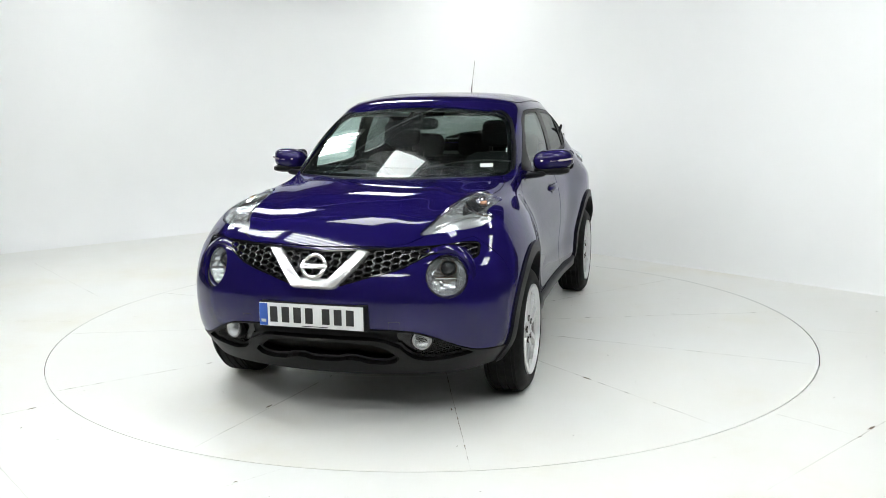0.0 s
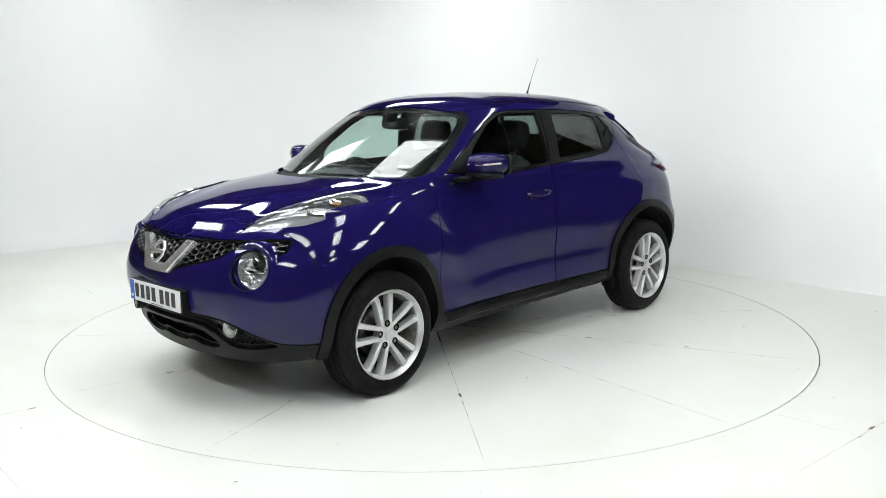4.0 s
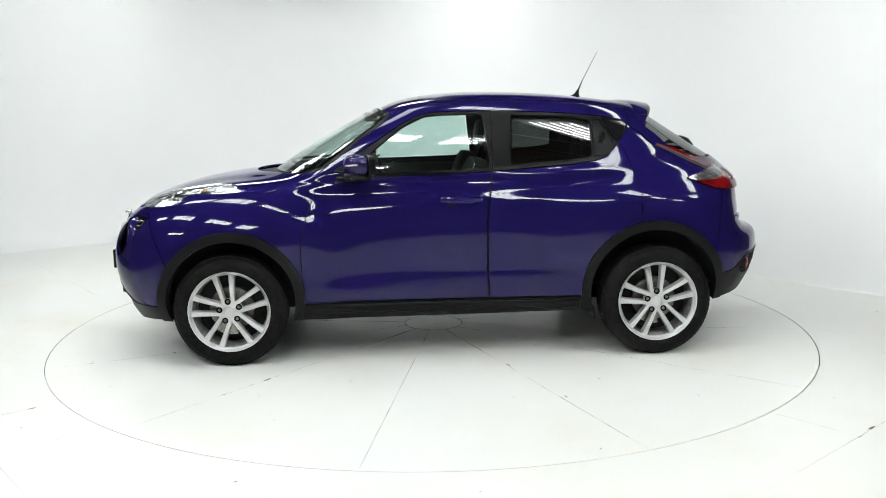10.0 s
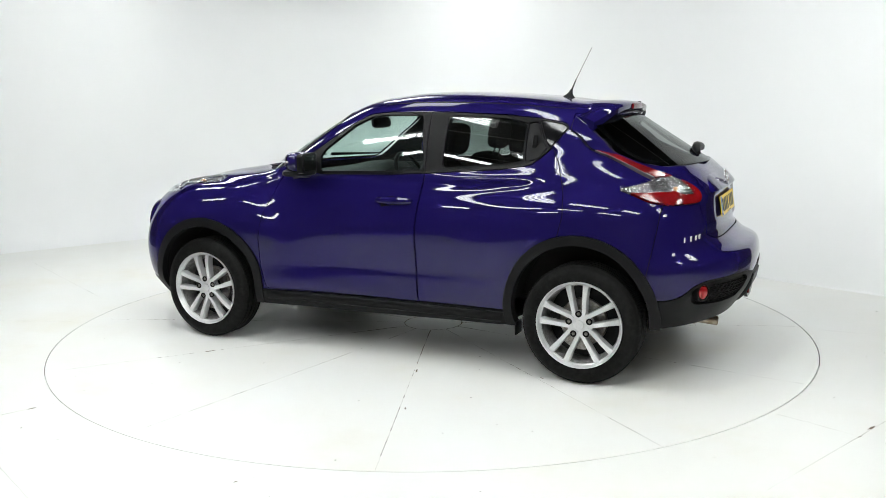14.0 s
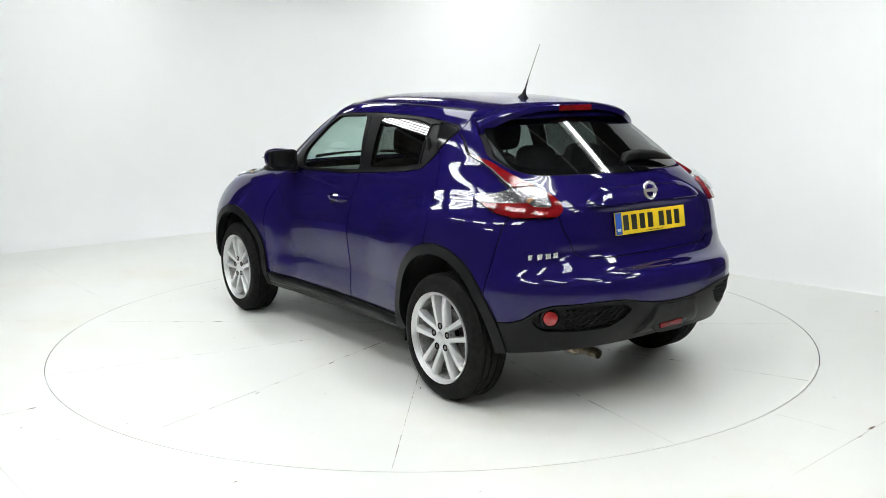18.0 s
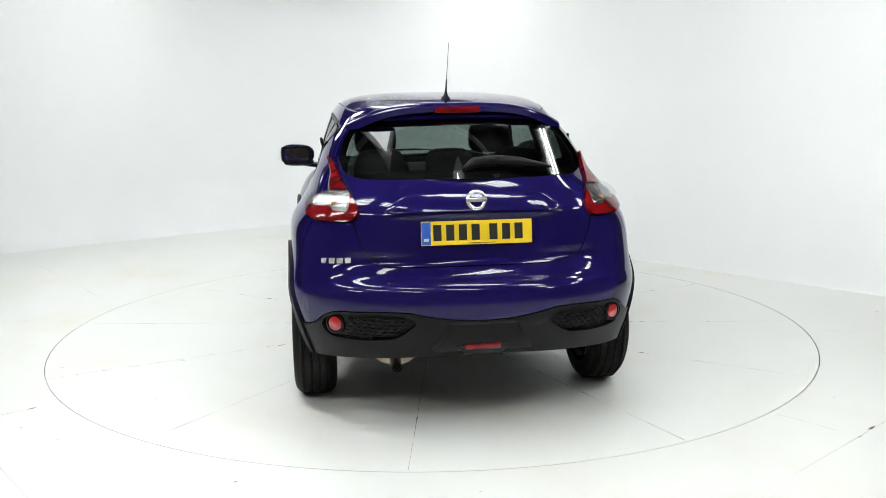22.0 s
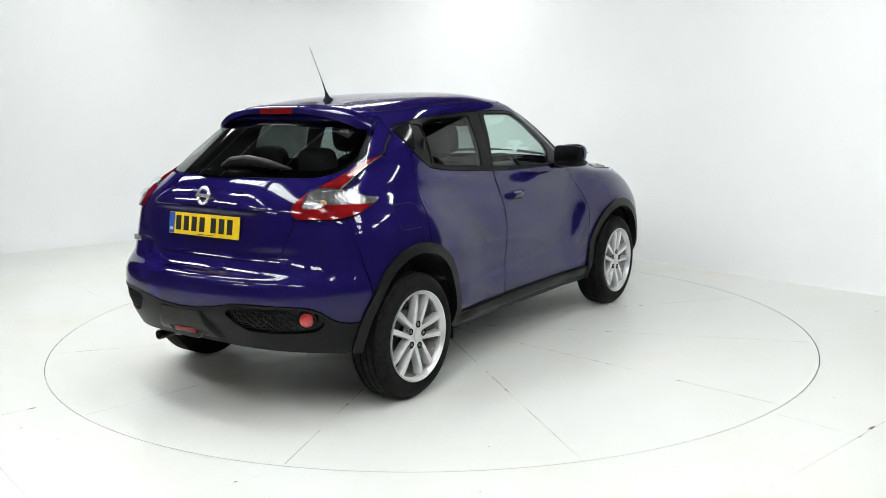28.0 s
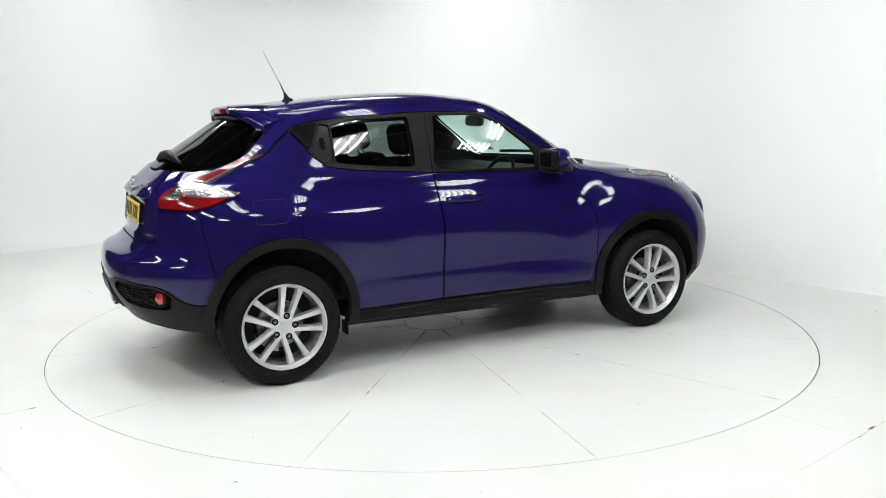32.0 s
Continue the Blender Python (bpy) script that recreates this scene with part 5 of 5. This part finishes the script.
both_sides("honeycomb", lambda: hex_grid(.45, .72, .33, .46, lambda y, z: nose_x(y, z) - .024, in_poly(FOG_POLY), .013, .006), BLACK, "", pockets, False)


def nose_way(y, z, d=.03):
    return Vector((1, -(nose_x(y + d, z) - nose_x(y - d, z)) / (2 * d), -(nose_x(y, z + d) - nose_x(y, z - d)) / (2 * d))).normalized()


def square_ring(m, r, w=.0012):
    """A hairline groove round a small cover."""
    pts = [m @ Vector((x, y, .0004)) for x, y in rounded([(-r, -r), (r, -r), (r, r), (-r, r)], r * .35)]
    return tube(pts + [pts[0]], w, 4, caps=False)


both_sides("tow_cover", lambda: square_ring(facing((nose_x(.37, .505), .37, .505), nose_way(.37, .505)), .027), DARK, "hairline groove of the towing-eye cover")


def fuel_flap():
    pts = []
    for x, z in rounded([(-1.215, .895), (-1.215, 1.02), (-1.39, 1.02), (-1.39, .895)], .03, 5):
        pts.append((x, -side_y(x, z) - .0006, z))
    return tube(pts + [pts[0]], .0018, 4, caps=False)


cpart("fuel_flap", bm_mesh("fuel_flap", fuel_flap(), DARK), None, "hairline groove of the fuel flap")

# ---------- tail ----------
inserts = pair("mesh_insert", panel([rear_mesh_r], gap=-.006), DARK, "black honeycomb insert in the rear bumper", lift=-.02, rim=0)
both_sides("honeycomb", lambda: hex_grid(.30, .615, .45, .585, lambda y, z: tail_x(y, z) + .014, in_poly(REAR_POLY), .0155, -.012), BLACK, "", inserts, False)
RF = facing((tail_x(.664, .519) - .002, .664, .519), (-.86, .5, .02))
both_sides("reflector", lambda: lathe([(.0005, .010), (.025, .009), (.034, .004), (.036, -.012)], 32, m=RF), REFLECTOR, "round red reflector")
both_sides("reflector_ring", lambda: lathe([(.036, -.01), (.040, .006), (.047, .002), (.050, -.03)], 32, m=RF), BLACK)
fx = tail_x(0, .405)
def skid():
    """Raised centre of the lower rear bumper."""
    bm = bmesh.new()
    rows = []
    for z, half, out in ((.548, .165, -.004), (.535, .17, .014), (.47, .20, .024), (.43, .235, .026), (.40, .25, .018), (.385, .25, -.006)):
        ys = [half * k / 8 for k in range(-8, 9)]
        rows.append([bm.verts.new((tail_x(abs(y), z) - (out if abs(k) < 8 else -.006), y, z)) for k, y in zip(range(-8, 9), ys)])
    for p, q in zip(rows, rows[1:]):
        for j in range(16):
            bm.faces.new((p[j], q[j], q[j + 1], p[j + 1])[::-1])
    return bm


cpart("skid_panel", bm_mesh("skid_panel", skid(), BLACK, True, 1.0), None, "raised matt black centre of the rear bumper")
cpart("rear_fog_housing", bm_mesh("rear_fog_housing", prism(rounded([(-.15, .034), (.15, .034), (.085, -.03), (-.085, -.03)], .012), .02, .004, facing((fx - .022, 0, .416), (-1, 0, .05), 0)), GLOSS), None, "black fog-lamp housing")
cpart("rear_fog_lamp", bm_mesh("rear_fog_lamp", box(.015, .165, .030, (fx - .042, 0, .424), .006), RED_LENS, True), None, "red rear fog lamp")

for fl, ob in zip((False, True), tail_lamps):
    cpart("lamp_bowl", skin_mesh("lamp_bowl", panel([tail_lamp_r, tail_clear_r], gap=.0), TAIL_BOWL, lift=.010, rim=.012, flip=fl), ob, "bright lamp reflector")
    cpart("clear_lens", skin_mesh("clear_lens", panel([tail_lamp_r, tail_clear_r], gap=.0), CLEAR, lift=.032, rim=.022, flip=fl), ob, "clear lens band")
    cpart("edge_strip", skin_mesh("edge_strip", panel([tail_lamp_r, tail_edge_r], gap=.0), LAMP_EDGE, lift=.018, rim=.025, flip=fl), ob, "smoked clear edge strip")
for z in (1.043, 1.060, 1.077):
    both_sides("lamp_rib", lambda: tube([(tail_x(y, z) - .014, y + (.008 if y > .7 else 0), z) for y in (.59, .63, .67, .70, .73)], .0035, 6), CHROME, "", tail_lamps)
both_sides("amber_bulb", lambda: soft_box(.02, .05, .034, Matrix.Translation((tail_x(.64, 1.06) - .008, .64, 1.052))), AMBER, "", tail_lamps)

TB = Matrix.Translation((tail_x(0, 1.07) - .030, 0, 1.074)) @ Matrix(((0, .2, -.98, 0), (-1, 0, 0, 0), (0, .98, .2, 0), (0, 0, 0, 1)))
cpart("tail_emblem", bm_mesh("tail_emblem", emblem(TB, .040), SATIN, True, .5), None, "round chrome emblem with a bar")
for k, w in enumerate((.028, .032, .032, .030)):
    y = .705 - k * .036
    z = .80 + k * .002
    m = facing((tail_x(y, z) - .004, y, z), (-.97, .24, 0), 0)
    cpart("name_bar", bm_mesh("name_bar", box(.008, w * .9, .026, (tail_x(y, z) - .004, y, z), .002), SATIN), None, "plain chrome bar")
# handle ledge over the plate
ledge = bmesh.new()
rows = []
for y in np.linspace(-.424, .424, 33):
    e = max(0.0, (abs(y) - .28) / .144)
    top = 1.106 - .072 * e ** 1.6
    tall = top - 1.022
    out = .018 * (1 - e ** 5)
    at = lambda z, d: (tail_x(abs(y), z) - d, y, z)
    rows.append([ledge.verts.new(q) for q in (at(top, -.004), at(top - .12 * tall, out * .45), at(top - .4 * tall, out * .8), at(1.030, out), at(1.024, out - .001), at(1.019, out - .006), at(1.017, -.03))])
for p, q in zip(rows, rows[1:]):
    for j in range(6):
        ledge.faces.new((p[j], q[j], q[j + 1], p[j + 1]))
cpart("plate_ledge", bm_mesh("plate_ledge", ledge, PAINT, True, .6), tailgate)


def spoiler():
    bm = bmesh.new()
    rows = []
    for i in range(33):
        s = -1 + 2 * i / 32
        y = .568 * s
        e = abs(s) ** 3.5
        x0 = -1.10
        top0 = roof_z(-1.10, min(abs(y), .49)) + .004 - .05 * e
        xe = -1.352 + .105 * e
        ze = 1.502 - .018 * s * s - .080 * e
        th = .030 + .022 * e
        rows.append([bm.verts.new(q) for q in ((x0, y * .93, top0), ((x0 + xe) / 2, y * .97, (top0 + ze) / 2 + .010), (xe + .012, y, ze + .004), (xe, y, ze - .006), (xe + .004, y, ze - th), (xe + .03, y * .99, ze - th - .008), (x0 - .06, y * .95, top0 - .05))])
    for p, q in zip(rows, rows[1:]):
        for j in range(6):
            bm.faces.new((p[j], q[j], q[j + 1], p[j + 1]))
    bm.faces.new(rows[0])
    bm.faces.new(rows[-1][::-1])
    return bm


cpart("spoiler", bm_mesh("spoiler", spoiler(), PAINT, True, .7), None, "painted roof spoiler")
cpart("brake_lamp", bm_mesh("brake_lamp", box(.012, .235, .032, (-1.353, 0, 1.482), .004), RED_LENS, True), None, "red high-level brake lamp")
cpart("washer_jet", bm_mesh("washer_jet", soft_box(.02, .012, .008, Matrix.Translation((-1.33, -.15, 1.505))), TRIM, True))

# rear wiper on the glass
def on_glass(y, z, off):
    return (tail_x(abs(y), z) - off * .8, y, z + off * .6)


wiper = tube([on_glass(.03, 1.195, .02), on_glass(-.02, 1.215, .03), on_glass(-.12, 1.222, .032), on_glass(-.25, 1.215, .028), on_glass(-.34, 1.205, .02), on_glass(-.41, 1.197, .014)], [.012, .025, .028, .024, .015, .005], 12)
cpart("rear_wiper", bm_mesh("rear_wiper", wiper, BLACK, True), None, "black rear wiper under a shroud")

# aerial
az = roof_z(-.93, 0)
cpart("aerial_base", bm_mesh("aerial_base", lathe([(.030, -.004), (.028, .004), (.016, .016), (.010, .028), (.006, .05)], 20, m=Matrix.Translation((-.93, 0, az)) @ Matrix.Diagonal((1.3, .9, 1, 1)) @ pose(0, 0, 0, 0, -14, 0)), TRIM, True), None, "black aerial foot")
aerial = cpart("aerial", bm_mesh("aerial", tube([(-.936, 0, az + .02), (-.972, 0, az + .105)], [.0055, .0035], 8), TRIM, True), None, "black whip aerial")
cpart("whip", bm_mesh("whip", tube([(-.972, 0, az + .105), (-1.068, 0, 1.832)], [.0024, .0016], 6), STEEL, True), aerial, "thin grey whip")


# ---------- door mirrors ----------
def mirror_shell():
    bm = soft_box(.175, .235, .130, Matrix.Translation((.505, .862, 1.168)), 5, 2.8)
    for v in bm.verts:
        v.co.x = max(v.co.x, .430)
        v.co.z += .02 * (v.co.y - .862) / .12 * .3
        if v.co.x > .5:
            v.co.x += -.05 * ((v.co.y - .80) / .16) ** 2 * (1 if v.co.y > .8 else 0)
    return bm


mirrors = both_sides("door_mirror", mirror_shell, PAINT, "violet-blue door mirror with a clear repeater")
both_sides("mirror_skirt", lambda: soft_box(.165, .215, .05, Matrix.Translation((.50, .855, 1.107)), 3, 3.0), BLACK, "matt black lower shell", mirrors)
both_sides("mirror_arm", lambda: soft_box(.13, .13, .036, Matrix.Translation((.565, .765, 1.085)) @ pose(0, 0, 0, 8, 0, 0), 3, 3.5), BLACK, "", mirrors)
both_sides("repeater", lambda: tube([(.583, .80, 1.17), (.580, .86, 1.168), (.555, .93, 1.172), (.50, .975, 1.178)], .006, 8), PALE_LENS, "clear repeater strip", mirrors)
MIRROR_TURN = Matrix.Translation((.42, .864, 1.163)) @ pose(0, 0, 0, 0, 0, 9) @ Matrix(((0, 0, -1, 0), (1, 0, 0, 0), (0, 1, 0, 0), (0, 0, 0, 1)))
both_sides("mirror_frame", lambda: prism(rounded([(-.102, -.060), (.108, -.054), (.108, .050), (.092, .060), (-.097, .063)], .03), .034, .003, MIRROR_TURN @ Matrix.Translation((0, 0, -.030))), TRIM, "", mirrors)
both_sides("mirror_glass", lambda: prism(rounded([(-.081, -.044), (.085, -.039), (.085, .037), (.072, .044), (-.077, .048)], .028), .002, 0, MIRROR_TURN @ Matrix.Translation((0, 0, .0045))), CHROME, "mirror glass", mirrors)


# ---------- handles ----------
def door_handle():
    bm = bmesh.new()
    rows = []
    for i in range(11):
        s = -1 + i / 5
        x = -.10 + .122 * s
        y = side_y(x, .945) + .026 - .020 * abs(s) ** 3.5
        h = .024 - .008 * abs(s) ** 2
        rows.append([bm.verts.new((x, y + o, .947 + .012 * 0 + z)) for o, z in ((0, h * .6), (.004, 0), (0, -h * .6), (-.012, -h), (-.016, 0), (-.012, h))])
    for p, q in zip(rows, rows[1:]):
        for j in range(6):
            bm.faces.new((p[j], p[(j + 1) % 6], q[(j + 1) % 6], q[j]))
    bm.faces.new(rows[0][::-1])
    bm.faces.new(rows[-1])
    return bm


both_sides("handle", door_handle, PAINT, "painted door handle", front_doors)
# flat black disc paints the shade of the hollow behind the handle
both_sides("handle_cup_shade", lambda: lathe([(.0005, .0015), (.044, .002), (.052, .0028)], 28, m=facing((-.085, side_y(-.085, .926), .926), (0, 1, .05)) @ Matrix.Diagonal((1.35, .95, 1, 1))), TRIM, "", front_doors)
both_sides("lock", lambda: lathe([(.0005, .004), (.009, .003), (.010, 0)], 14, m=facing((-.215, side_y(-.215, .955) + .004, .955), (0, 1, 0))), PAINT, "", front_doors)
handle_panels = pair("handle_panel", panel([handle_panel_r]), BLACK, "hidden rear door handle in black trim", lift=-.004, rim=.01)
both_sides("pull", lambda: soft_box(.03, .02, .11, Matrix.Translation((-.948, side_y(-.948, 1.29) + .0, 1.285)) @ pose(0, 0, 0, -15, -14, 0)), TRIM, "", handle_panels)


# ---------- cabin ----------
def seat(y, x, top, width=.50, tilt=-16, head=True, depth=.52):
    st = cpart("seat", bm_mesh("seat", soft_box(depth, width, .18, Matrix.Translation((x + .27, y, .60)) @ pose(0, 0, 0, 0, -6, 0), 4, 5), CLOTH, True), None, "black cloth seat")
    h = top - .58
    cpart("backrest", bm_mesh("backrest", soft_box(.15, width * .96, h, Matrix.Translation((x - .02, y, .58 + h / 2)) @ pose(0, 0, 0, 0, tilt, 0), 4, 5), CLOTH, True), st)
    if head:
        cpart("headrest", bm_mesh("headrest", soft_box(.10, .26, .19, Matrix.Translation((x - .02 - h * .28, y, top + .115)) @ pose(0, 0, 0, 0, -8, 0), 4, 4), CLOTH, True), st)
        for o in (-.05, .05):
            cpart("headrest_post", bm_mesh("headrest_post", tube([(x - .02 - h * .22, y + o, top - .03), (x - .02 - h * .27, y + o, top + .05)], .006, 6), CHROME), st)
    return st


seat(.36, -.14, 1.18)
seat(-.36, -.14, 1.18)
for y in (-.38, 0.0, .38):
    seat(y, -.88, 1.06, .38, -20, True, .46)
dash = bmesh.new()
rows = []
for y in np.linspace(-.64, .64, 21):
    hump = .035 * math.exp(-((y + .36) / .16) ** 2)
    rows.append([dash.verts.new(q) for q in ((.90 - .12 * (abs(y) / .64) ** 2, y, 1.06), (.70, y, 1.075 + hump * .5), (.56, y, 1.07 + hump), (.49, y, 1.03 + hump * .6), (.47, y, .90), (.55, y, .70), (.80, y, .45))])
for p, q in zip(rows, rows[1:]):
    for j in range(6):
        dash.faces.new((p[j], q[j], q[j + 1], p[j + 1]))
dashboard = cpart("dashboard", bm_mesh("dashboard", dash, DASH, True, .8), None, "dark dashboard")
cpart("centre_console", bm_mesh("centre_console", box(.80, .20, .28, (.30, 0, .52), .04), DASH, True), dashboard)
SW = facing((.36, -.36, .985), (-.90, 0, .42))
wheel_rim = lathe([(.185 + .014 * math.cos(a), .014 * math.sin(a)) for a in (2 * math.pi * i / 8 for i in range(8))], 40, closed=True, m=SW)
steering = cpart("steering_wheel", bm_mesh("steering_wheel", wheel_rim, TRIM, True), None, "black steering wheel")
cpart("wheel_boss", bm_mesh("wheel_boss", soft_box(.15, .14, .05, SW @ Matrix.Translation((0, 0, -.01)), 3, 3), DASH, True), steering)
for a in (0, 180, 270):
    cpart("wheel_spoke", bm_mesh("wheel_spoke", box(.12, .03, .015, m=SW @ pose(0, 0, 0, 0, 0, a) @ Matrix.Translation((.12, 0, -.006)), bevel=.004), CHROME if a == 270 else DASH, True), steering)
cpart("steering_column", bm_mesh("steering_column", tube([(.38, -.36, .975), (.62, -.36, .86)], .05, 10), DASH, True), steering)
cpart("cabin_mirror", bm_mesh("cabin_mirror", soft_box(.04, .24, .075, Matrix.Translation((.40, 0, 1.385)) @ pose(0, 0, 0, 0, 8, 0), 3, 4), TRIM, True), None, "black rear-view mirror")
cpart("mirror_stalk", bm_mesh("mirror_stalk", box(.09, .05, .06, (.44, 0, 1.425), .015), TRIM, True))
cpart("cabin_floor", bm_mesh("cabin_floor", box(2.3, 1.2, .03, (-.42, 0, .40)), DARK))
cpart("parcel_shelf", bm_mesh("parcel_shelf", box(.42, 1.02, .02, (-1.36, 0, 1.09), .005), DASH), None, "dark parcel shelf")
both_sides("door_card", lambda: box(1.5, .03, .50, (-.10, .70, .82), .01), DASH, "dark door lining")
both_sides("sun_visor", lambda: box(.16, .36, .012, (.16, .30, 1.49), .004, m=Matrix.Translation((.20, .30, 1.462)) @ pose(0, 0, 0, 0, 22, 0)), PAPER, "pale sun visor")
cpart("screen_sticker", bm_mesh("screen_sticker", box(.002, .075, .03, m=Matrix.Translation((.832, .53, 1.16)) @ pose(0, 0, 0, 0, -55, 12)), PAPER), None, "small pale sticker inside the windscreen")

# front wipers lying at the foot of the screen
for y0, y1, zz in ((.40, -.15, .0), (-.20, -.56, .0)):
    pts = []
    for k in range(6):
        y = y0 + (y1 - y0) * k / 5
        pts.append((.965 - .42 * (abs(y) / .75) ** 2, y, 1.152 - .03 * abs(y) + .004))
    cpart("wiper", bm_mesh("wiper", tube(pts, [.012, .011, .010, .009, .007, .005], 6), TRIM, True), None, "black windscreen wiper at rest")


# ---------- the turn of the table and of the car on it ----------
def motions():
    rows = [(t, pose(0, 0, 0, 0, 0, SPIN_START + SPIN_RATE * t)) for t in range(33)]
    walk(turntable, rows)
    walk(car, rows)


motions()
